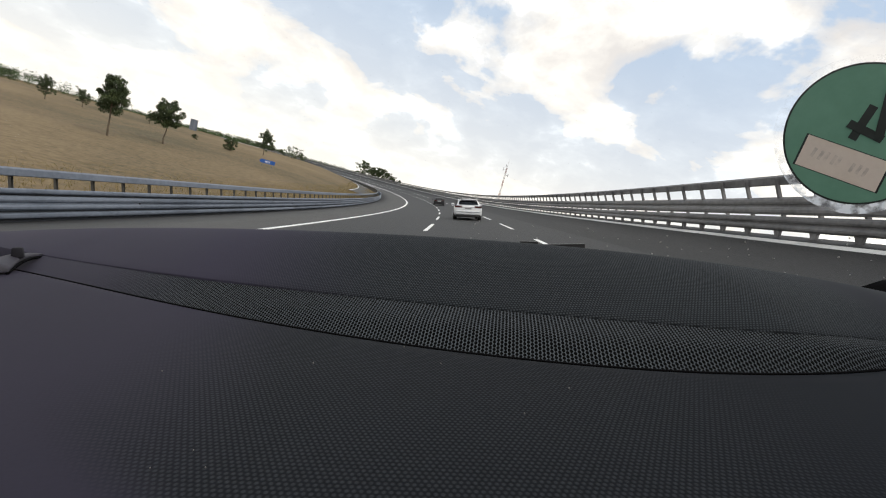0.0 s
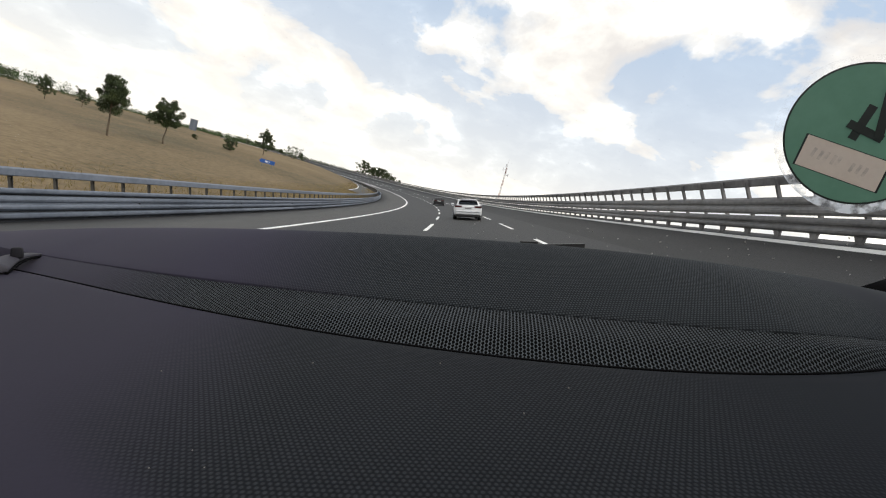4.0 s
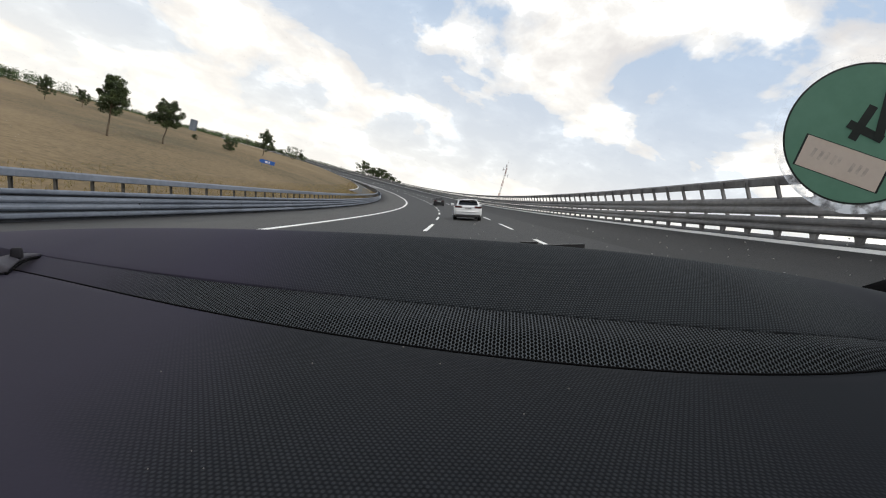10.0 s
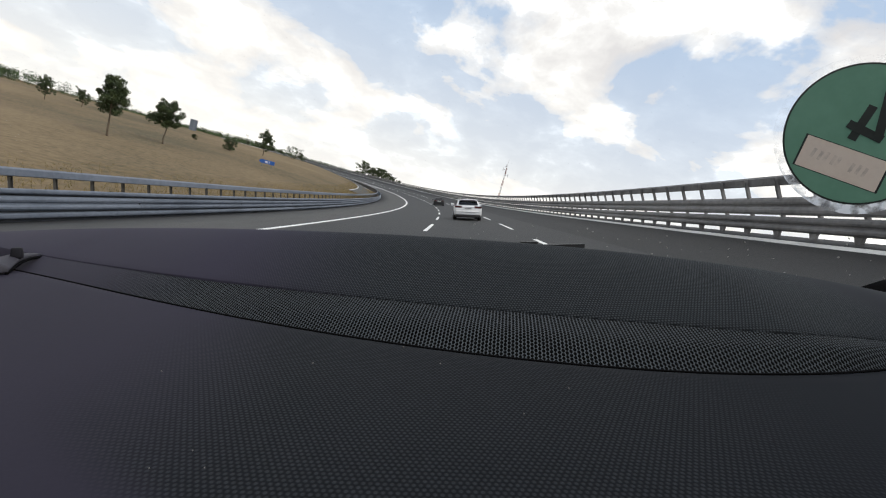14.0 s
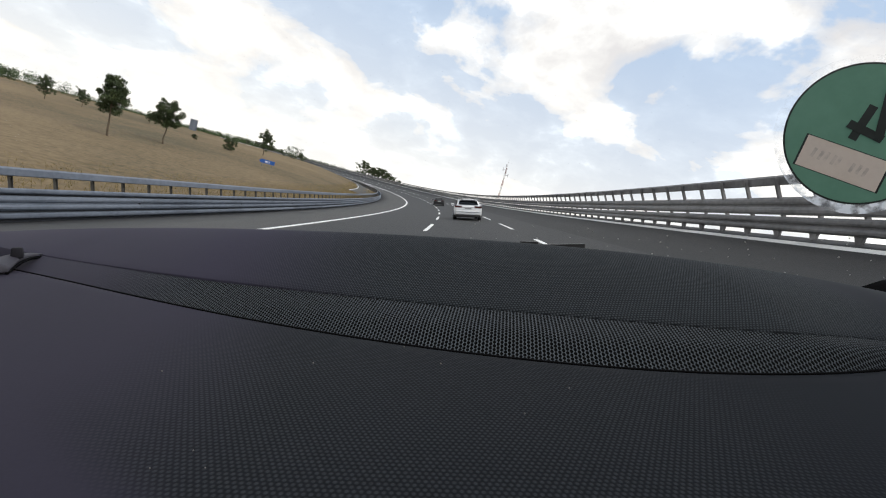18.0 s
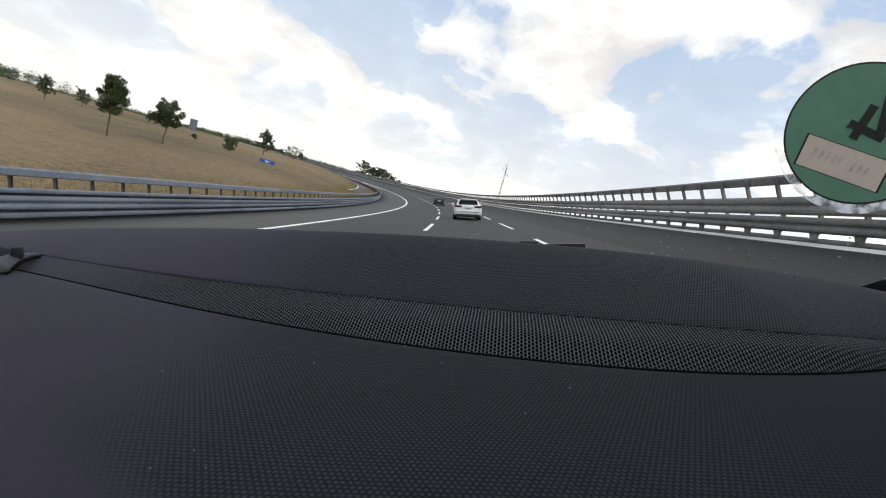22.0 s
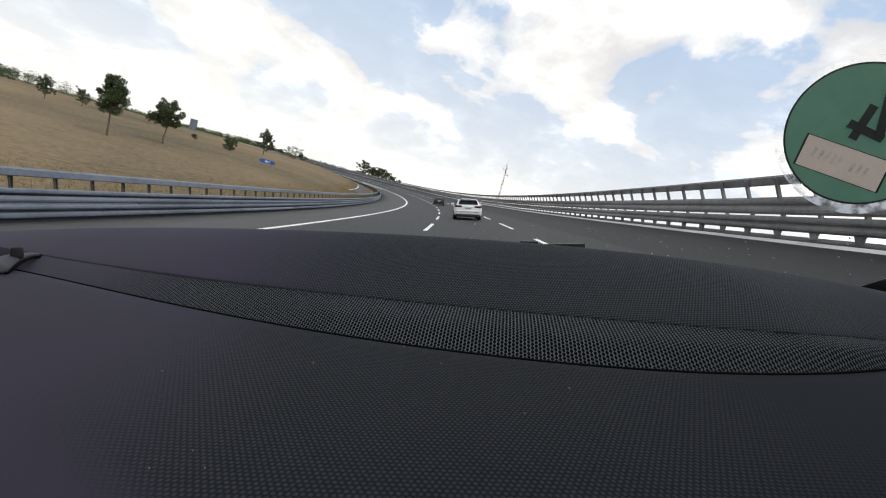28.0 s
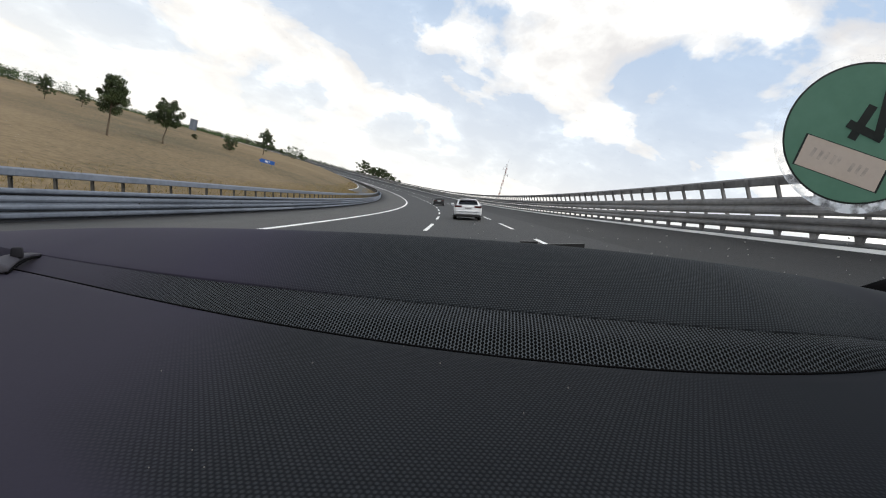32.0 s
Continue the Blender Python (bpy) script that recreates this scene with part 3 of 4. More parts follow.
for u in us:
    row = []
    for x in xb:
        p, q = Vector((x, seam_near(x) - 0.002, -0.0600)), Vector((x, seam_far(x) + 0.002, -0.0546)) * draw_in(x)
        row.append(tuple(p.lerp(q, u) + Vector((0, 0, 0.0060 * smooth_step(u, 0.10, 0.55) * (1 - u) * smooth_step(x, -0.16, 0.02)))))
    band_rows.append(row)
sheet("perforated_band", band_rows, mesh_skin, dashboard, 0.006, "coarse perforated band set below the pads")
vs = [0, 0.01, 0.03, 0.08, 0.2, 0.35, 0.5, 0.65, 0.8, 0.9, 0.96, 1.0, 1.05, 1.12, 1.25]


def far_point(x, v):
    y0, (y1, z1) = seam_far(x), crest(x)
    z0 = -0.0540
    if v <= 1:
        p = (x, y0 + (y1 - y0) * v, z0 + (z1 - z0) * (1 - (1 - v) ** 1.35) - 0.0004 * max(0.0, 1 - v / 0.03))
    else:
        d = v - 1
        p = (x, y1 + 0.12 * d, z1 - 1.0 * d * d - 0.02 * d)
    return tuple(Vector(p) * draw_in(x))


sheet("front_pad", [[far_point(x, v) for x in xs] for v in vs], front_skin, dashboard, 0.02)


shoulder_plastic = mat("violet_grey_plastic", (0.036, 0.034, 0.045), 0.65, scale=30, fine=300, coords="object", spec=0.3)
sensor_black = mat("dull_black_plastic", (0.0150, 0.0145, 0.0185), 0.7, scale=60, fine=400, coords="object", spec=0.15)
# black for the painted gap shade, and for carrier and trim
gap_black = mat("matt_black_rubber", (0.004, 0.004, 0.0045), 0.9, scale=60, fine=400, coords="object", spec=0.03)


def shade_tube(name, fy, fz, x0, x1, r, label):
    bm = bmesh.new()
    prev = None
    for i in range(91):
        x = x0 + (x1 - x0) * i / 90
        cur = [bm.verts.new((x, fy(x) + r * math.cos(a_), fz(x) + r * math.sin(a_))) for a_ in [math.pi / 3 * j for j in range(6)]]
        if prev:
            for j in range(6):
                bm.faces.new((prev[j], prev[(j + 1) % 6], cur[(j + 1) % 6], cur[j]))
        prev = cur
    bmesh.ops.recalc_face_normals(bm, faces=bm.faces)
    return part(name, bm, gap_black, dashboard, label, True)


# thin black tube drawn along the seam for the shade in its gutter
shade_tube("edge_seal", lambda x: seam_near(x) + 0.0012, lambda x: -0.0584, -0.325, STRIP_END - 0.004, 0.0007, "black line standing in for the shaded gutter along the near edge of the band")

car_x = [-1.09 + (X1 + 1.08) * i / 40 for i in range(41)]
sheet("dashboard_carrier", [[(x, -0.115 + (crest(x)[0] + 0.125) * v, -0.078) for x in car_x] for v in (0, 0.33, 0.66, 1.0)], gap_black, dashboard, 0.055, "black carrier moulding under the pads")
# sun sensor on a small bridge at the end of the band
bm = bmesh.new()
along_edge = Vector((-0.525, 0.851, 0.0))
across = Vector((-0.851, -0.525, 0.0))
prev = None
for i in range(15):
    t_ = i / 14
    e_ = Vector((-0.2845, 0.2800, -0.0547)) + along_edge * (0.0935 * t_) + across * (0.0012 * math.sin(math.pi * t_)) + Vector((0, 0, 0.0034 * math.sin(math.pi * t_) ** 0.8))
    taper = max(0.03, (1 - t_) ** 0.75)
    cur = [bm.verts.new(e_ + across * (0.010 * taper * p_) + Vector((0, 0, 0.0046 * taper * q_))) for p_, q_ in ((0, -0.22), (0, 0.10), (0.22, 0.55), (0.62, 0.88), (1.0, 1.0), (1.3, 0.96), (1.5, 0.5), (1.55, -0.6))]
    if prev:
        for j in range(8):
            bm.faces.new((prev[j], prev[(j + 1) % 8], cur[(j + 1) % 8], cur[j]))
    else:
        bm.faces.new(cur)
    prev = cur
bm.faces.new(prev[::-1])
bmesh.ops.recalc_face_normals(bm, faces=bm.faces)
bridge = part("sensor_bridge", bm, shoulder_plastic, dashboard, "smooth grey plastic end bridge", True)
# black rods laid under the bridge in place of the shade there
bm = bmesh.new()
for i in range(12):
    q0, q1 = (Vector((-0.2845, 0.2800, -0.0562)) + along_edge * (0.088 * (i + k_) / 12) + across * 0.0006 + Vector((0, 0, 0.0032 * math.sin(math.pi * (i + k_) / 12) ** 0.8)) for k_ in (0, 1))
    rod(bm, q0, q1, 0.0011, 0.0011, 6)
part("bridge_gap", bm, gap_black, bridge, "black strip put in for the shade under the arched bridge", True)
bm = bmesh.new()
box(bm, 0, 0, 0, 0.0068, 0.0078, 0.0080, 0.0016)
for v_ in bm.verts:
    if v_.co.z > 0:
        v_.co.x *= 0.86
        v_.co.y *= 0.86
knob = part("light_sensor", bm, sensor_black, bridge, "small black sensor cap", True)
knob.matrix_basis = pose(-0.3060, 0.3085, -0.0466, 0, 0, 35)
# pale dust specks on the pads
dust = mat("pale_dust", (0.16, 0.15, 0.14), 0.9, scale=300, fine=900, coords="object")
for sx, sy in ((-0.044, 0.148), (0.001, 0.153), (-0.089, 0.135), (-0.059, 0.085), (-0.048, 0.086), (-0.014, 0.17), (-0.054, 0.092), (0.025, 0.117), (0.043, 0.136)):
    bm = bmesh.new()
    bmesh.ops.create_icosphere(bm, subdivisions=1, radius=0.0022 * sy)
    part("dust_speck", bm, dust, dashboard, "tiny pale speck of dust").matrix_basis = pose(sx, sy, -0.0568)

# ---------------------------------------------------------------- the green windscreen sticker
sticker = tagged(new("emission_sticker"), "round green emission sticker with mirrored black numeral on the windscreen", "sticker")
sticker.matrix_basis = DASH @ pose(0.2440, 0.2615, 0.0535, 90, 0, -12.0)


def slab(name, pts, z, thick, material, parent, label=""):
    bm = bmesh.new()
    lo = [bm.verts.new((x, y, z)) for x, y in pts]
    hi = [bm.verts.new((x, y, z + thick)) for x, y in pts]
    bm.faces.new(lo[::-1])
    bm.faces.new(hi)
    for i in range(len(pts)):
        j = (i + 1) % len(pts)
        bm.faces.new((lo[i], lo[j], hi[j], hi[i]))
    bmesh.ops.recalc_face_normals(bm, faces=bm.faces)
    return part(name, bm, material, parent, label)


def bar(p, q, half):
    p, q = Vector(p), Vector(q)
    d = (q - p).normalized() * half
    s = Vector((-d.y, d.x))
    return [p - s, q - s, q + s, p + s]


def pierced(name, outer, inner, z, material, parent, label=""):
    """A thin sheet between two outlines."""
    bm_ = bmesh.new()
    edges = []
    for loop in (outer, inner):
        vs_ = [bm_.verts.new((p_[0], p_[1], z)) for p_ in loop]
        edges += [bm_.edges.new((vs_[i_], vs_[(i_ + 1) % len(vs_)])) for i_ in range(len(vs_))]
    bmesh.ops.triangle_fill(bm_, edges=edges, use_beauty=True, normal=(0, 0, 1))
    return part(name, bm_, material, parent, label)


def circle(r, n=72):
    return [(r * math.cos(2 * math.pi * i_ / n), r * math.sin(2 * math.pi * i_ / n)) for i_ in range(n)]


TL, BL, BR = Vector((-0.0279, 0.0)), Vector((-0.0335, -0.0178)), Vector((0.0102, -0.0338))
TR = TL + (BR - BL)
ctr = (TL + BR) / 2
bounds = [ctr + (p - ctr) * 1.03 for p in (TL, BL, BR, TR)]
opening = [ctr + (p - ctr) * 0.985 for p in (TL, BL, BR, TR)]
pierced("rim_line", circle(0.0412), circle(0.0400), 0.0001, sticker_black, sticker, "thin black outline")
pierced("green_face", circle(0.0401), bounds, 0.00012, sticker_green, sticker)
pierced("field_outline", [ctr + (p - ctr) * 1.035 for p in (TL, BL, BR, TR)], opening, 0.00016, sticker_black, sticker)
field = slab("label_field", [ctr + (p - ctr) * 0.99 for p in (TL, BL, BR, TR)], 0.00012, 0.00003, sticker_white, sticker, "cream field with faded unreadable writing")
ex, ey = (BR - BL), (TL - BL)
for fa, fb_, up_ in ((0.14, 0.20, 0.52), (0.23, 0.27, 0.50), (0.30, 0.36, 0.53), (0.39, 0.42, 0.50), (0.45, 0.50, 0.52), (0.62, 0.66, 0.46), (0.70, 0.74, 0.48), (0.78, 0.83, 0.46)):
    p = BL + ex * fa + ey * (up_ - 0.14)
    q = BL + ex * (fa + 0.02) + ey * (up_ + 0.16)
    slab("faded_writing_bar", bar(p, q, 0.0009), 0.00020, 0.00002, faded_ink, field)
slab("numeral", bar((-0.0054, -0.0030), (0.0036, 0.0164), 0.0024), 0.00026, 0.00005, sticker_black, sticker, "black stem of a mirrored numeral")
slab("numeral", bar((-0.0080, 0.0064), (0.0100, -0.0030), 0.0024), 0.00034, 0.00005, sticker_black, sticker, "black cross stroke of a mirrored numeral")
slab("numeral", bar((0.0078, -0.0030), (0.0116, 0.0320), 0.0024), 0.00042, 0.00005, sticker_black, sticker, "black slanting stroke of a mirrored numeral")
# clear carrier film, wider than the print, with a ragged trapped-air edge
bm = bmesh.new()
rnd = random.Random(5)
outer_v, inner_v = [], []
for i in range(96):
    th = 2 * math.pi * i / 96
    rr = 0.0462 + 0.0006 * math.sin(3 * th)
    outer_v.append(bm.verts.new((rr * math.cos(th), rr * math.sin(th), -0.0004)))
    inner_v.append(bm.verts.new((0.0405 * math.cos(th), 0.0405 * math.sin(th), -0.0004)))
for i in range(96):
    j = (i + 1) % 96
    bm.faces.new((outer_v[i], outer_v[j], inner_v[j], inner_v[i]))
part("clear_film_edge", bm, film, sticker, "clear plastic film edge with trapped air")

# ---------------------------------------------------------------- the car that carries the camera
own = tagged(new("camera_car"), "dark blue-grey car whose dashboard and windscreen surround the view", "car")
own.matrix_basis = CAR @ pose(-0.35, 0, 0)


def glass_y(x, z):
    return 0.395 - 0.21 * x + (-0.35 if x > 0 else 0.25) * x * x - 0.35 * (z + 0.08)


zs = [-0.10 + 0.62 * i / 14 for i in range(15)]
gx = [-1.10 + 1.50 * i / 44 for i in range(45)]


def glass_point(x, z):
    p = pose(0.35, 0, EYE, 0, 0, YAW) @ Vector((x, glass_y(x, z) + 0.004, z))
    p.y -= 1.1 * max(0.0, z - 0.10) ** 1.3 * 1.6
    return p


rows_g = [[glass_point(x, z) for x in gx] for z in zs]
n_, m_ = len(rows_g), len(rows_g[0])
screen = mesh_object("windscreen", [p for r in rows_g for p in r], [(i * m_ + j, i * m_ + j + 1, (i + 1) * m_ + j + 1, (i + 1) * m_ + j) for i in range(n_ - 1) for j in range(m_ - 1)], screen_glass, own, "clear windscreen with dirt specks", True)
screen.visible_shadow = False
speck_mat = mat("dried_dirt", (0.42, 0.41, 0.39), 0.8, scale=300, fine=900, coords="object")
rnd = random.Random(11)
for i in range(96):
    x = rnd.uniform(0.02, 0.36)
    z = rnd.uniform(-0.055, -0.012) * (0.5 + rnd.random() / 2) if i < 46 else rnd.uniform(-0.062, -0.004) * (0.6 + x)
    q = glass_point(x, z)
    bm = bmesh.new()
    size = rnd.uniform(0.0002, 0.0006) * (1.0 if i < 46 else 0.9)
    shape = Matrix.Rotation(rnd.uniform(-0.9, 0.9), 4, "Y") @ Matrix.Diagonal((rnd.uniform(0.7, 2.4), 0.4, rnd.uniform(0.6, 1.2), 1))
    bmesh.ops.create_icosphere(bm, subdivisions=1, radius=size, matrix=Matrix.Translation((q.x, q.y - 0.001, q.z)) @ shape)
    part("dirt_speck", bm, speck_mat, screen)


def loft(stations, power=3.2, n=20):
    """Body skin through stations (y, half width, bottom, top), rounded sections, closed ends."""
    bm = bmesh.new()
    rings = []
    for y, hw, zb, zt in stations:
        cz, hz = (zb + zt) / 2, (zt - zb) / 2
        r = []
        for i in range(n):
            th = 2 * math.pi * (i + 0.5) / n
            c, s = math.cos(th), math.sin(th)
            r.append(bm.verts.new((hw * math.copysign(abs(c) ** (2 / power), c), y, cz + hz * math.copysign(abs(s) ** (2 / power), s))))
        rings.append(r)
    for a0, a1 in zip(rings, rings[1:]):
        for i in range(n):
            bm.faces.new((a0[i], a0[(i + 1) % n], a1[(i + 1) % n], a1[i]))
    bm.faces.new(rings[0])
    bm.faces.new(rings[-1][::-1])
    bmesh.ops.recalc_face_normals(bm, faces=bm.faces)
    return bm


def wheel(parent, x, y, r=0.33, w=0.23):
    bm = bmesh.new()
    bmesh.ops.create_cone(bm, cap_ends=True, segments=28, radius1=r, radius2=r, depth=w)
    bmesh.ops.bevel(bm, geom=[ed for ed in bm.edges if ed.calc_face_angle(0) > 0.8], offset=0.03, segments=3, affect="EDGES")
    tyre = part("tyre", bm, rubber, parent, "", True)
    tyre.matrix_basis = pose(x, y, r, 0, 90, 0)
    bm = bmesh.new()
    bmesh.ops.create_cone(bm, cap_ends=True, segments=24, radius1=r * 0.68, radius2=r * 0.68, depth=w + 0.01)
    for k in range(5):
        box(bm, 0, 0, 0, r * 1.25, 0.035, w + 0.03, 0.005)
        bmesh.ops.rotate(bm, verts=bm.verts, cent=(0, 0, 0), matrix=Matrix.Rotation(2 * math.pi / 5, 3, "Z"))
    part("rim", bm, alloy, tyre)


def car(name, label, m, body_mat, height, length, estate):
    root = tagged(new(name), label, "car", "cars driving ahead")
    root.matrix_basis = m
    L = length / 2
    bm = loft([(-L, 0.76, 0.38, 0.86), (-L + 0.03, 0.86, 0.28, 0.93), (-L + 0.15, 0.91, 0.22, 0.99), (-L + 0.9, 0.93, 0.22, 1.00), (-0.3, 0.92, 0.20, 0.97), (1.0, 0.92, 0.20, 0.95), (L - 0.5, 0.88, 0.22, 0.82), (L - 0.12, 0.80, 0.28, 0.70), (L, 0.66, 0.36, 0.62)], 4.5, 28)
    part("body", bm, body_mat, root, "", True)
    t = height
    if estate:
        st = [(-L + 0.10, 0.76, 0.80, 1.00), (-L + 0.26, 0.745, 0.80, t - 0.24), (-L + 0.46, 0.70, 0.80, t - 0.06), (-L + 0.7, 0.68, 0.8, t - 0.02), (-0.4, 0.69, 0.8, t), (0.35, 0.68, 0.8, t - 0.03), (0.75, 0.70, 0.8, t - 0.2), (1.25, 0.74, 0.8, 0.95)]
    else:
        st = [(-L + 0.42, 0.74, 0.80, 1.00), (-L + 0.75, 0.70, 0.80, t - 0.20), (-L + 1.15, 0.66, 0.80, t - 0.05), (-0.4, 0.66, 0.8, t), (0.35, 0.66, 0.8, t - 0.03), (0.75, 0.69, 0.8, t - 0.2), (1.25, 0.74, 0.8, 0.95)]
    part("roof", loft(st, 4.0, 28), body_mat, root, "", True)
    # panes lie just proud of the roof shell
    yb, yt = (st[0][0], st[2][0])
    z0, z1 = 1.03, t - 0.10
    off = 0.02

    def pane(name_, quad, nx=6):
        bm_ = bmesh.new()
        lo = [Vector(quad[0]).lerp(Vector(quad[1]), i / nx) for i in range(nx + 1)]
        hi = [Vector(quad[3]).lerp(Vector(quad[2]), i / nx) for i in range(nx + 1)]
        a_ = [bm_.verts.new(p) for p in lo]
        b_ = [bm_.verts.new(p) for p in hi]
        for i in range(nx):
            bm_.faces.new((a_[i], a_[i + 1], b_[i + 1], b_[i]))
        bmesh.ops.solidify(bm_, geom=bm_.faces[:], thickness=0.012)
        return part(name_, bm_, tinted, root, "dark tinted glass")

    if estate:
        pane("rear_window", [(-0.64, -L + 0.085, 1.02), (0.64, -L + 0.085, 1.02), (0.575, -L + 0.33, t - 0.14), (-0.575, -L + 0.33, t - 0.14)])
        bm = bmesh.new()
        box(bm, 0, -L + 0.36, t - 0.055, 1.16, 0.26, 0.035, 0.012)
        part("roof_spoiler", bm, body_mat, root)
        for sx in (-1, 1):
            bm = bmesh.new()
            box(bm, sx * 0.60, -0.75, t + 0.015, 0.035, 2.3, 0.03, 0.01)
            part("roof_rail", bm, alloy, root)
    else:
        pane("rear_window", [(-0.60, -L + 0.44, 1.02), (0.60, -L + 0.44, 1.02), (0.53, -L + 0.98, t - 0.09), (-0.53, -L + 0.98, t - 0.09)])
    for sx in (-1, 1):
        pane("side_window", [(sx * 0.775, -L + 0.75, 1.01), (sx * 0.775, 0.85, 1.0), (sx * 0.715, 0.30, t - 0.12), (sx * 0.715, -L + 0.95, t - 0.12)])
        bm = bmesh.new()
        box(bm, sx * 0.64, -L + 0.03, 0.88, 0.46, 0.10, 0.13, 0.03)
        part("tail_light", bm, red_lens, root, "red tail light", True)
        bm = bmesh.new()
        box(bm, sx * 0.70, L - 0.08, 0.66, 0.30, 0.14, 0.12, 0.03)
        part("headlight", bm, clear_lens, root, "clear headlight", True)
        bm = bmesh.new()
        box(bm, sx * 1.0, 0.72, 1.02, 0.20, 0.10, 0.14, 0.035)
        box(bm, sx * 0.90, 0.74, 0.97, 0.10, 0.05, 0.03, 0.008)
        part("door_mirror", bm, body_mat, root, "", True)
        bm = bmesh.new()
        bmesh.ops.create_cone(bm, cap_ends=True, segments=16, radius1=0.045, radius2=0.045, depth=0.10, matrix=pose(sx * 0.55, -L + 0.02, 0.31, 90, 0, 0))
        part("exhaust_pipe", bm, alloy, root)
        for wy in (-L + 0.98, L - 0.90):
            wheel(root, sx * 0.82, wy)
    bm = bmesh.new()
    box(bm, 0, -L + 0.05, 0.30, 1.60, 0.17, 0.19, 0.04)
    part("rear_diffuser", bm, black, root, "black lower bumper insert", True)
    bm = bmesh.new()
    box(bm, 0, -L - 0.005, 0.58, 1.60, 0.05, 0.07, 0.02)
    part("bumper", bm, body_mat, root, "", True)
    bm = bmesh.new()
    box(bm, 0, -L - 0.012, 0.78, 0.52, 0.02, 0.115, 0.004)
    plate = part("number_plate", bm, white_sheet, root, "white number plate with dark bars")
    for px, pw in ((-0.15, 0.10), (-0.01, 0.08), (0.13, 0.12)):
        bm = bmesh.new()
        box(bm, px, -L - 0.0235, 0.78, pw, 0.003, 0.06)
        part("plate_bar", bm, black, plate)
    bm = bmesh.new()
    box(bm, 0, -L - 0.004, 0.865, 0.86, 0.02, 0.03, 0.008)
    part("tailgate_strip", bm, alloy, root, "chrome strip between the tail lights")
    return root


def on_road(s, w):
    """Standing on the bank, heading along the bend."""
    return ring(s) @ Matrix.Translation(on_track(0, w, camber(w))) @ Matrix.Rotation(-BANK - 2 * 0.01 * max(0, w - 1.5), 4, "Y")


car("white_estate_car", "white estate car with dark rear window and red tail lights", on_road(30.9, 0.58), white_paint, 1.41, 4.9, True)
car("dark_saloon_car", "small dark saloon car further along the lane", on_road(78.0, -0.50), dark_paint, 1.44, 4.5, False)

# the camera car's own body
part("lower_body", loft([(-2.9, 0.74, 0.40, 0.86), (-2.75, 0.88, 0.28, 0.88), (-1.8, 0.92, 0.20, 0.86), (0.2, 0.92, 0.20, 0.84), (0.9, 0.90, 0.20, 0.82), (1.35, 0.84, 0.26, 0.74), (1.55, 0.68, 0.34, 0.64)], 4.5, 28), own_paint, own, "", True)
rows_r = [[(x, y, 1.50 - 0.05 * (x / 0.7) ** 2 - 0.03 * ((y + 1.5) / 1.1) ** 2) for x in [-0.66 + 0.132 * i for i in range(11)]] for y in [-2.55 + 0.21 * i for i in range(11)]]
sheet("roof", rows_r, own_paint, own, 0.04)
for sx in (-1, 1):
    for p, q in (((sx * 0.86, 0.42, 0.86), (sx * 0.65, -0.44, 1.46)), ((sx * 0.88, -1.25, 0.84), (sx * 0.66, -1.30, 1.46)), ((sx * 0.84, -2.75, 0.86), (sx * 0.64, -2.5, 1.44))):
        bm = bmesh.new()
        rod(bm, p, q, 0.045, 0.04, 8)
        part("roof_pillar", bm, own_paint, own, "", True)
    for wy in (-2.1, 0.75):
        wheel(own, sx * 0.82, wy)
for sx in (-1, 1):
    # door glass, lamps and mirrors of the camera car
    for y0, y1, t0, t1 in ((-1.20, 0.30, -1.25, -0.42), (-2.62, -1.30, -2.42, -1.34)):
        ob = mesh_object("door_window", [(sx * 0.87, y0, 0.87), (sx * 0.87, y1, 0.87), (sx * 0.66, t1, 1.44), (sx * 0.66, t0, 1.44)], [(0, 1, 2, 3)], side_glass, own, "clear door glass")
        ob.visible_shadow = False
    bm = bmesh.new()
    box(bm, sx * 0.66, 1.40, 0.62, 0.30, 0.22, 0.12, 0.03)
    part("headlight", bm, clear_lens, own, "clear headlight", True)
    bm = bmesh.new()
    box(bm, sx * 0.70, -2.80, 0.72, 0.26, 0.18, 0.16, 0.03)
    part("tail_light", bm, red_lens, own, "red tail light", True)
    bm = bmesh.new()
    box(bm, sx * 1.02, 0.10, 0.93, 0.18, 0.10, 0.13, 0.035)
    box(bm, sx * 0.93, 0.12, 0.89, 0.10, 0.05, 0.03, 0.008)
    part("door_mirror", bm, own_paint, own, "", True)
    bm = bmesh.new()
    box(bm, sx * 0.38, -0.95, 0.62, 0.50, 0.16, 0.62, 0.06)
    box(bm, sx * 0.38, -0.95, 1.05, 0.26, 0.10, 0.20, 0.04)
    part("seat_back", bm, black, own, "dark front seat back with headrest", True)
ob = mesh_object("rear_window", [(-0.80, -2.72, 0.88), (0.80, -2.72, 0.88), (0.62, -2.52, 1.44), (-0.62, -2.52, 1.44)], [(0, 1, 2, 3)], side_glass, own, "clear rear glass")
ob.visible_shadow = False
bm = bmesh.new()
for xa, za, ha, xb_, zb, hb in ((0.0670, -0.0274, 0.0008, 0.0815, -0.0274, 0.0012), (0.0880, -0.0288, 0.0004, 0.1220, -0.0281, 0.0018)):
    ends = [[bm.verts.new((x_, 0.375 + dy, z_ + k_ * h_)) for dy, k_ in ((-0.003, -1), (0.003, -1), (0.0025, 1), (-0.0025, 1))] for x_, z_, h_ in ((xa, za, ha), (xb_, zb, hb))]
    bm.faces.new(ends[0])
    bm.faces.new(ends[1][::-1])
    for j in range(4):
        bm.faces.new((ends[0][j], ends[0][(j + 1) % 4], ends[1][(j + 1) % 4], ends[1][j]))
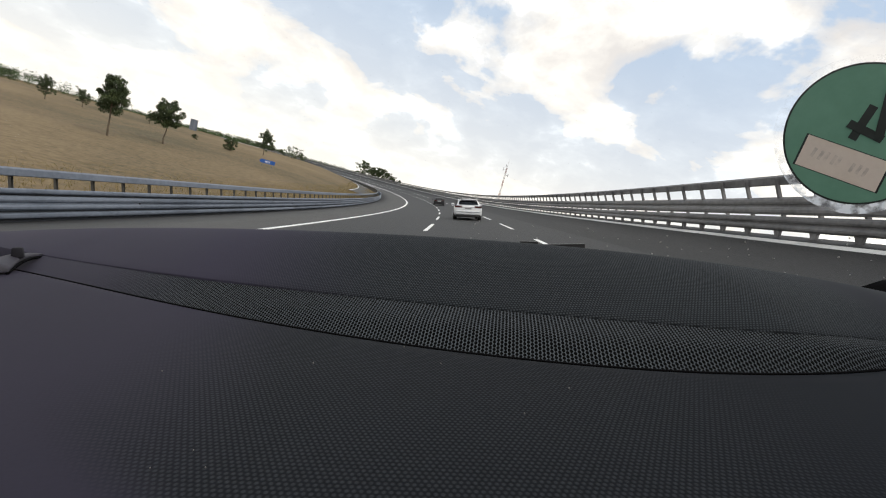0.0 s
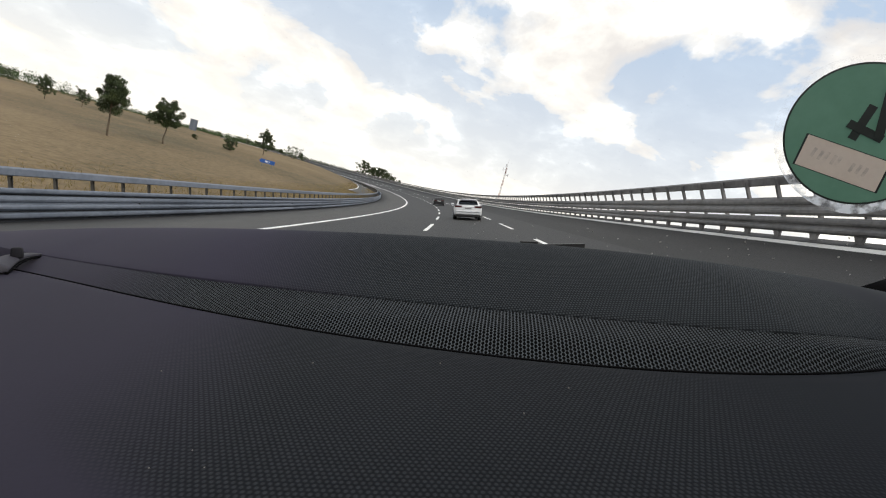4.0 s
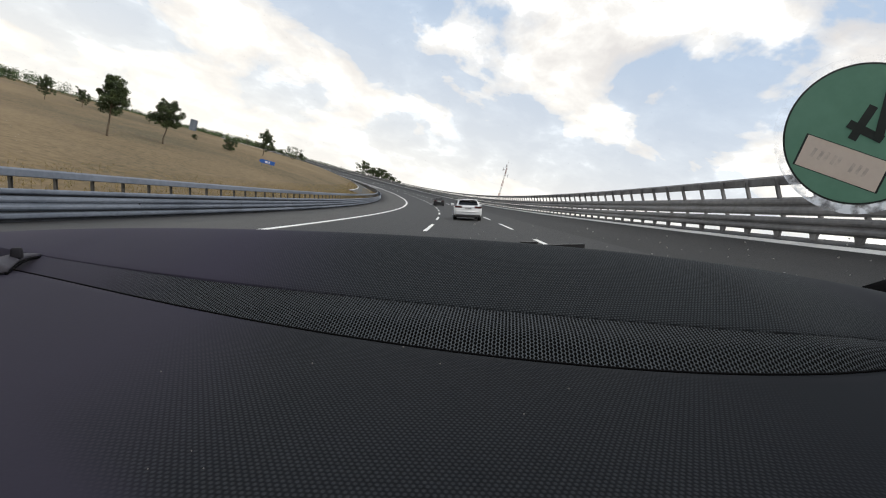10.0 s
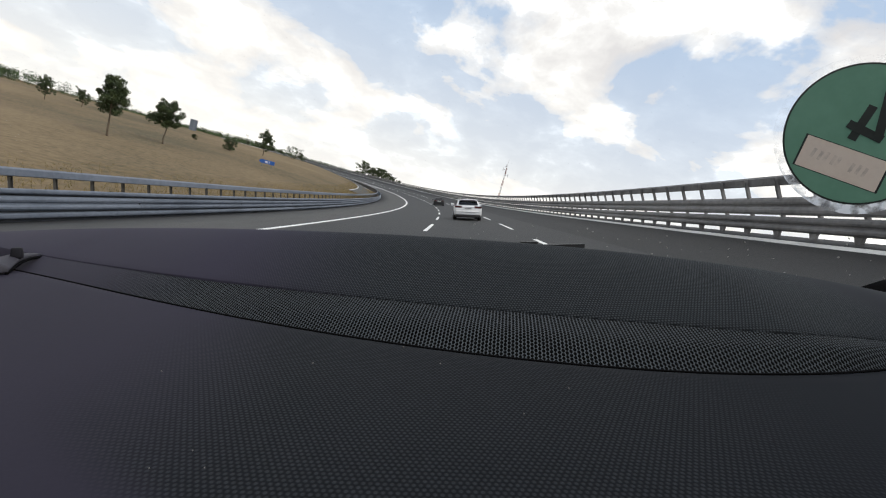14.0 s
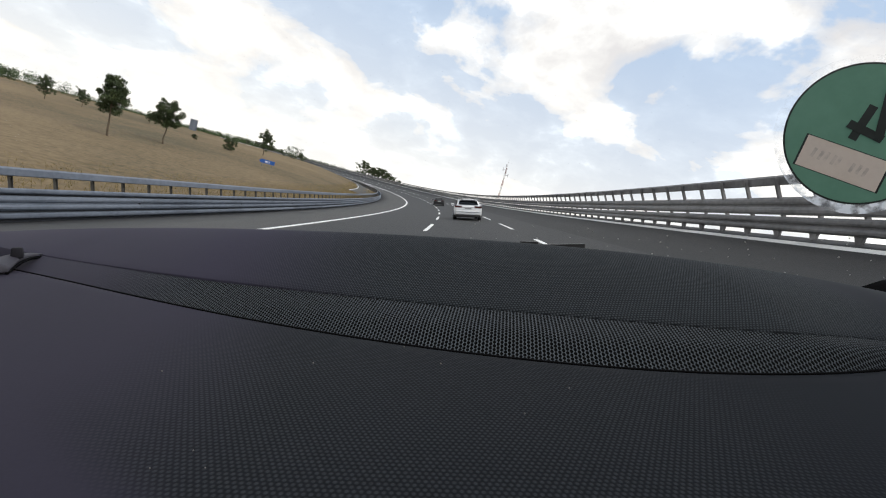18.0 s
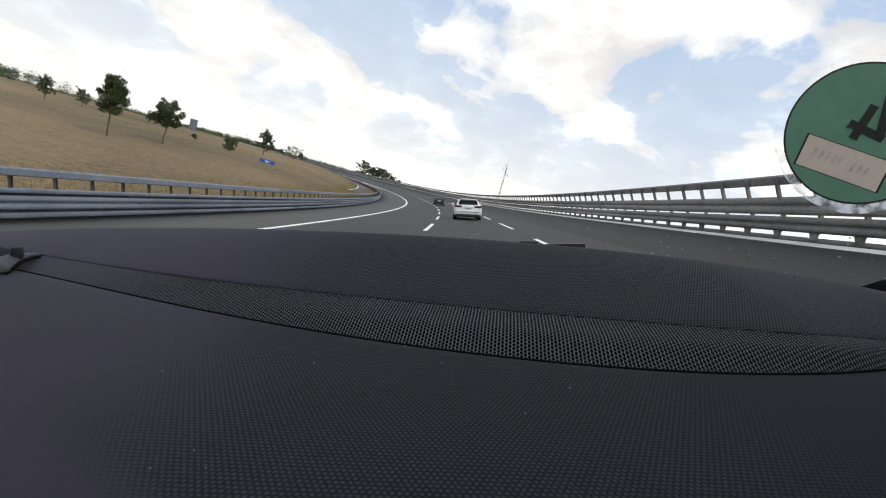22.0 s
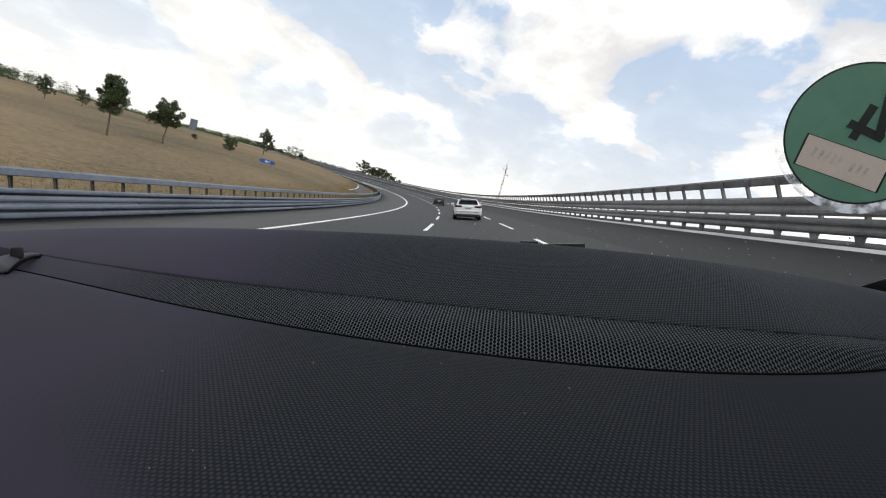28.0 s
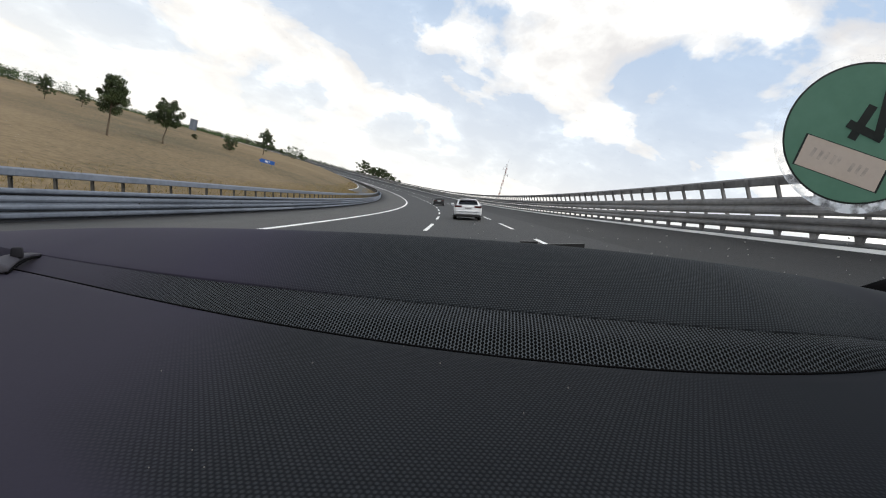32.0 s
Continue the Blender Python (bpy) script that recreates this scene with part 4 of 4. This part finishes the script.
bmesh.ops.recalc_face_normals(bm, faces=bm.faces)
wiper = part("wiper_blade", bm, black, own, "black wiper blade resting above the scuttle")
wiper.matrix_basis = (CAR @ pose(-0.35, 0, 0)).inverted() @ DASH


bm = bmesh.new()
rod(bm, (0.286, 0.300, -0.0492), (0.44, 0.385, -0.0445), 0.0035, 0.012, 12)
trim = part("pillar_trim", bm, gap_black, own, "black trim at the foot of the windscreen pillar", True)
trim.matrix_basis = wiper.matrix_basis.copy()


# ---------------------------------------------------------------- trees and grass
def leaf_cloud(rnd, verts, faces, c, rad, count, size):
    for _ in range(count):
        d = Vector((rnd.gauss(0, 1), rnd.gauss(0, 1), rnd.gauss(0, 1))).normalized() * (rnd.random() ** 0.45)
        p = Vector((c[0] + d.x * rad[0], c[1] + d.y * rad[1], c[2] + d.z * rad[2]))
        u = Vector((rnd.gauss(0, 1), rnd.gauss(0, 1), rnd.gauss(0, 0.7))).normalized()
        v = u.cross(Vector((rnd.gauss(0, 1), rnd.gauss(0, 1), rnd.gauss(0, 1)))).normalized()
        k = size * rnd.uniform(0.6, 1.3)
        b0 = len(verts)
        verts += [p - u * k * 0.5, p + v * k * 0.28, p + u * k * 0.5, p - v * k * 0.28]
        faces.append((b0, b0 + 1, b0 + 2, b0 + 3))


def tree(name, label, m, h, seed, spread=0.30, trunk_share=0.30, clumps=84, per=150, leaf_size=0.17, category="tree", group="trees on the rise"):
    """A tapered trunk with limbs and a crown of loose leaf clumps, uneven in outline."""
    rnd = random.Random(seed)
    root = tagged(new(name), label, category, group)
    root.matrix_basis = m
    bm = bmesh.new()
    lean = Vector((rnd.uniform(-0.04, 0.04), rnd.uniform(-0.04, 0.04), 1))
    pts = [lean * (h * f) + Vector((rnd.uniform(-0.02, 0.02), rnd.uniform(-0.02, 0.02), 0)) * h * (f > 0) for f in (0, 0.12, 0.3, 0.55, 0.8)]
    rads = [h * q for q in (0.020, 0.015, 0.012, 0.008, 0.003)]
    pts[0].z -= 0.3
    for i in range(4):
        rod(bm, pts[i], pts[i + 1], rads[i], rads[i + 1], 7)
    tips = [pts[4], pts[3]]
    for i in range(9):
        f = rnd.uniform(trunk_share, 0.78)
        p0 = lean * (h * f)
        th = rnd.uniform(0, 2 * math.pi)
        ln = h * spread * rnd.uniform(0.55, 1.0) * (1.15 - 0.6 * f)
        p1 = p0 + Vector((math.cos(th) * ln, math.sin(th) * ln, ln * rnd.uniform(0.5, 1.1)))
        rod(bm, p0, p1, h * 0.007, h * 0.002, 5)
        tips.append(p1)
    part("trunk", bm, bark, root)
    verts, faces = [], []
    for i in range(clumps):
        if i < 3 * len(tips):
            c = tips[i % len(tips)] + Vector((rnd.gauss(0, 1), rnd.gauss(0, 1), rnd.gauss(0, 1))) * h * 0.045
        else:
            z = rnd.uniform(trunk_share + 0.05, 0.97)
            rr = spread * math.sin(math.pi * min(1.0, (z - trunk_share + 0.08) / (1.12 - trunk_share))) ** 0.7
            th, q = rnd.uniform(0, 2 * math.pi), math.sqrt(rnd.random())
            c = Vector((math.cos(th) * rr * q * h, math.sin(th) * rr * q * h, z * h)) + Vector((lean.x, lean.y, 0)) * z * h
        cr = h * rnd.uniform(0.045, 0.085)
        leaf_cloud(rnd, verts, faces, c, (cr, cr, cr * 0.75), per, leaf_size * h / 6)
    mesh_object("crown", verts, faces, leaf, root)
    return root


def bush(name, label, m, w, h, seed, clumps=44, per=110, size=0.15, group="bushes on the rise"):
    rnd = random.Random(seed)
    root = tagged(new(name), label, "bush", group)
    root.matrix_basis = m
    bm = bmesh.new()
    for i in range(7):
        th = rnd.uniform(0, 2 * math.pi)
        rod(bm, (0.1 * math.cos(th), 0.1 * math.sin(th), -0.2), (w * 0.3 * math.cos(th), w * 0.3 * math.sin(th), h * rnd.uniform(0.5, 0.8)), 0.05, 0.015, 5)
    part("stems", bm, bark, root)
    verts, faces = [], []
    for i in range(clumps):
        th, q, z = rnd.uniform(0, 2 * math.pi), math.sqrt(rnd.random()), rnd.uniform(0.10, 0.92)
        rr = w * 0.5 * q * math.sqrt(max(0.05, 1 - (z - 0.35) ** 2 * 2.0))
        leaf_cloud(rnd, verts, faces, (rr * math.cos(th), rr * math.sin(th), z * h), (h * 0.13, h * 0.13, h * 0.11), per, size)
    mesh_object("foliage", verts, faces, leaf, root)
    return root


def stand(az, d, turn=0.0, size=1.0):
    """On the ground, az degrees left of ahead and d metres off."""
    x, y = -d * math.sin(radians(az)), d * math.cos(radians(az))
    return pose(x, y, terrain(x, y), 0, 0, turn) @ Matrix.Diagonal((size, size, size, 1))


tree("young_tree", "young broadleaf tree on a bare trunk in dry grass", stand(41.4, 57), 6.0, 3, 0.24, 0.36)
round_tree = tree("round_tree", "round-crowned young tree on a slender trunk", stand(36.6, 69), 5.8, 8, 0.30, 0.34)
far_tree = tree("small_tree", "small dark tree on the skyline of the rise", stand(46.3, 112), 4.2, 14, 0.34, 0.16)
for az, d, turn, size in ((43.6, 118, 80, 0.85), (38.1, 120, 200, 0.7), (26.6, 112, 140, 1.35)):
    copy_thing(far_tree, stand(az, d, turn, size))
bush("broad_bush", "broad green bush at the foot of the rise", stand(23.2, 152), 7.5, 4.2, 21)
low = bush("round_bush", "single round bush on the dry slope", stand(30.2, 96), 2.6, 2.4, 22)
copy_thing(low, stand(33.8, 105, 120, 0.45))
clump_tree = tree("tall_tree", "tall tree in a clump beyond the bend", stand(12.0, 430), 21.0, 31, 0.36, 0.08, 80, 80, 0.18, group="tree clump beyond the bend")
for az, d, turn, size in ((14.6, 425, 40, 1.1), (13.8, 432, 100, 0.95), (13.1, 428, 170, 0.9), (11.3, 436, 240, 0.9), (10.6, 440, 300, 0.8), (12.5, 445, 20, 1.0), (10.0, 446, 75, 0.7)):
    copy_thing(clump_tree, stand(az, d, turn, size))

rnd = random.Random(77)
verts, faces = [], []
for i in range(1700):
    az, d = radians(rnd.uniform(-6, 52)), rnd.uniform(740, 900)
    x, y = -d * math.sin(az), d * math.cos(az)
    if abs(math.hypot(x + R, y) - R) < 45:
        continue
    hgt = rnd.uniform(13, 17) * (1.0 + 0.45 * noise.noise((az * 7, 0, 0)))
    leaf_cloud(rnd, verts, faces, (x, y, terrain(x, y) + hgt * 0.5), (6.0, 6.0, hgt * 0.52), 110, 1.6)
tagged(mesh_object("far_forest", verts, faces, leaf_far), "distant belt of dark green woodland", "forest", kind="stuff")

# dry grass on the verge and the slope inside the bend
rnd = random.Random(9)
verts, faces = [], []
for i in range(30000):
    s = rnd.uniform(4, 150)
    rho = -13.1 - 9 * rnd.random() ** 1.6
    x, y = (R + rho) * math.cos(s / R) - R, (R + rho) * math.sin(s / R)
    z = terrain(x, y)
    hgt = rnd.uniform(0.08, 0.30) * max(0.15, 1.25 + 0.12 * (rho + 13))
    th = rnd.uniform(0, math.pi)
    wd = 0.012 + 0.0006 * s
    lx, ly = rnd.gauss(0, 0.12), rnd.gauss(0, 0.12)
    b0 = len(verts)
    verts += [(x - math.cos(th) * wd, y - math.sin(th) * wd, z - 0.03), (x + math.cos(th) * wd, y + math.sin(th) * wd, z - 0.03), (x + lx, y + ly, z + hgt)]
    faces.append((b0, b0 + 1, b0 + 2))
tagged(mesh_object("dry_grass", verts, faces, straw), "tall straw-coloured dry grass behind the barrier", "grass", kind="stuff")

# ---------------------------------------------------------------- mast and sign
mast = tagged(new("radio_mast"), "slim red and white lattice radio mast with aerials", "radio mast")
mx, my = 107 * math.sin(radians(3.1)), 107 * math.cos(radians(3.1))
mast.matrix_basis = pose(mx, my, terrain(mx, my) - 0.2, 0, 0, 20)
MH = 14.9 - terrain(mx, my)
for k in range(7):
    za, zb = MH * 0.84 * k / 7, MH * 0.84 * (k + 1) / 7
    bm = bmesh.new()
    wa, wb = 0.42 - 0.03 * k, 0.42 - 0.03 * (k + 1)
    for i in range(3):
        th, tn = 2 * math.pi * i / 3, 2 * math.pi * (i + 1) / 3
        p = lambda ang, wdt, zz: (wdt * 0.6 * math.cos(ang), wdt * 0.6 * math.sin(ang), zz)
        rod(bm, p(th, wa, za), p(th, wb, zb), 0.035, 0.035, 5)
        zm = (za + zb) / 2
        wm = (wa + wb) / 2
        rod(bm, p(th, wa, za), p(tn, wm, zm), 0.02, 0.02, 4)
        rod(bm, p(tn, wm, zm), p(th, wb, zb), 0.02, 0.02, 4)
    part("lattice_section", bm, mast_red if k % 2 == 0 else mast_white, mast)
bm = bmesh.new()
rod(bm, (0, 0, MH * 0.83), (0, 0, MH), 0.05, 0.02, 6)
part("top_pole", bm, mast_white, mast)
for i, zz in enumerate((0.70, 0.76, 0.80, 0.86)):
    bm = bmesh.new()
    th = 1.3 * i
    rod(bm, (0.1 * math.cos(th), 0.1 * math.sin(th), MH * zz), (0.75 * math.cos(th), 0.75 * math.sin(th), MH * zz), 0.03, 0.03, 5)
    rod(bm, (0.75 * math.cos(th), 0.75 * math.sin(th), MH * zz - 0.35), (0.75 * math.cos(th), 0.75 * math.sin(th), MH * zz + 0.45), 0.05, 0.05, 6)
    part("aerial", bm, steel_dark, mast)

sign = tagged(new("direction_sign"), "blue arrow-shaped direction sign on short posts in dry grass", "road sign")
gx_, gy_ = -78 * math.sin(radians(26.0)), 78 * math.cos(radians(26.0))
sign.matrix_basis = pose(gx_, gy_, terrain(gx_, gy_), 0, 0, 28)
bm = bmesh.new()
edge_pts = [(-1.25, 0.90), (-0.95, 0.60), (1.20, 0.60), (1.12, 0.90), (1.20, 1.20), (-0.95, 1.20)]
va, vb = [bm.verts.new((px_, -0.02, pz_)) for px_, pz_ in edge_pts], [bm.verts.new((px_, 0.02, pz_)) for px_, pz_ in edge_pts]
bm.faces.new(va)
bm.faces.new(vb[::-1])
for i in range(6):
    bm.faces.new((va[i], vb[i], vb[(i + 1) % 6], va[(i + 1) % 6]))
bmesh.ops.recalc_face_normals(bm, faces=bm.faces)
board = part("board", bm, blue_sign, sign, "blue arrow board pointing off the bend")
for sx in (-0.7, 0.8):
    bm = bmesh.new()
    rod(bm, (sx, 0.06, -0.3), (sx, 0.06, 1.10), 0.035, 0.035, 8)
    part("post", bm, steel, sign)
for px_, pw_ in ((-0.28, 0.10), (-0.10, 0.14), (0.09, 0.10), (0.32, 0.08)):
    bm = bmesh.new()
    box(bm, px_, -0.024, 0.90, pw_, 0.006, 0.30)
    part("writing_bar", bm, white_sheet, board, "plain white bar of unreadable writing")

pole = tagged(new("weather_pole"), "thin pole with a small wind vane on the skyline", "weather pole")
pole.matrix_basis = stand(28.6, 150)
bm = bmesh.new()
rod(bm, (0, 0, -0.3), (0, 0, 3.2), 0.05, 0.04, 8)
part("pole", bm, steel_dark, pole)
bm = bmesh.new()
rod(bm, (-0.35, 0, 3.1), (0.35, 0, 3.1), 0.03, 0.03, 6)
box(bm, -0.4, 0, 3.25, 0.22, 0.05, 0.35, 0.02)
box(bm, 0.3, 0, 3.2, 0.15, 0.15, 0.22, 0.03)
part("wind_vane", bm, black, pole)

# concrete headwall with an arched culvert, set into the rise behind the barrier
portal = tagged(new("tunnel_portal"), "stained concrete headwall with a dark arched tunnel mouth", "tunnel portal")
pm = ring(-34.0) @ Matrix.Translation((-23.5, 0, -2.9))
portal.matrix_basis = pm @ pose(0, 0, 0, 0, 0, 90)
bm = bmesh.new()
arch = [(2.0 * math.cos(math.pi * i / 16), 0.9 + 1.9 * math.sin(math.pi * i / 16)) for i in range(17)]
outline = [(2.0, -0.6)] + arch + [(-2.0, -0.6)]
top = [(6.5, -0.6)] + [(6.5 - 13.0 * i / 16, 4.6 - 0.35 * abs(i - 8) / 8 * (abs(i - 8) > 4)) for i in range(17)] + [(-6.5, -0.6)]
front_a = [bm.verts.new((x, -0.25, z)) for x, z in outline]
front_b = [bm.verts.new((x, -0.25, z)) for x, z in top]
back_a = [bm.verts.new((x, 0.25, z)) for x, z in outline]
back_b = [bm.verts.new((x, 0.25, z)) for x, z in top]
for i in range(len(outline) - 1):
    bm.faces.new((front_a[i], front_b[i], front_b[i + 1], front_a[i + 1]))
    bm.faces.new((back_a[i], back_a[i + 1], back_b[i + 1], back_b[i]))
    bm.faces.new((front_a[i], front_a[i + 1], back_a[i + 1], back_a[i]))
    bm.faces.new((front_b[i], back_b[i], back_b[i + 1], front_b[i + 1]))
bmesh.ops.recalc_face_normals(bm, faces=bm.faces)
part("headwall", bm, concrete, portal)
bm = bmesh.new()
ra = [bm.verts.new((x, 0.25, z)) for x, z in outline]
rb = [bm.verts.new((x, 9.0, z)) for x, z in outline]
for i in range(len(outline) - 1):
    bm.faces.new((ra[i], ra[i + 1], rb[i + 1], rb[i]))
bm.faces.new(rb)
part("tunnel_lining", bm, concrete, portal, "dark arched lining")

# things further round the bend, beyond the crest of the rise
def along(s_, w_, turn=0.0, size=1.0):
    x_, y_ = (R + w_) * math.cos(s_ / R) - R, (R + w_) * math.sin(s_ / R)
    return pose(x_, y_, terrain(x_, y_), 0, 0, turn) @ Matrix.Diagonal((size, size, size, 1))


for s_, w_, turn, size in ((330, -34, 60, 1.1), (372, -40, 150, 0.9), (418, -36, 260, 1.2), (470, -42, 20, 1.0)):
    copy_thing(round_tree, along(s_, w_, turn, size))
tower = tagged(new("metal_tower"), "tall grey corrugated metal tower beyond the rise", "tower")
tower.matrix_basis = along(480, -85, 40)
for k in range(9):
    bm = bmesh.new()
    box(bm, -2.4 + 0.6 * k, -1.5, 4.6, 0.56, 0.06, 9.6, 0.02)
    part("cladding_sheet", bm, steel, tower)
bm = bmesh.new()
box(bm, 0, 0.05, 4.5, 5.3, 2.9, 9.4, 0.03)
part("core", bm, steel_dark, tower)
bm = bmesh.new()
box(bm, 0, -0.05, 9.4, 5.7, 3.3, 0.25, 0.05)
part("roof", bm, steel, tower)
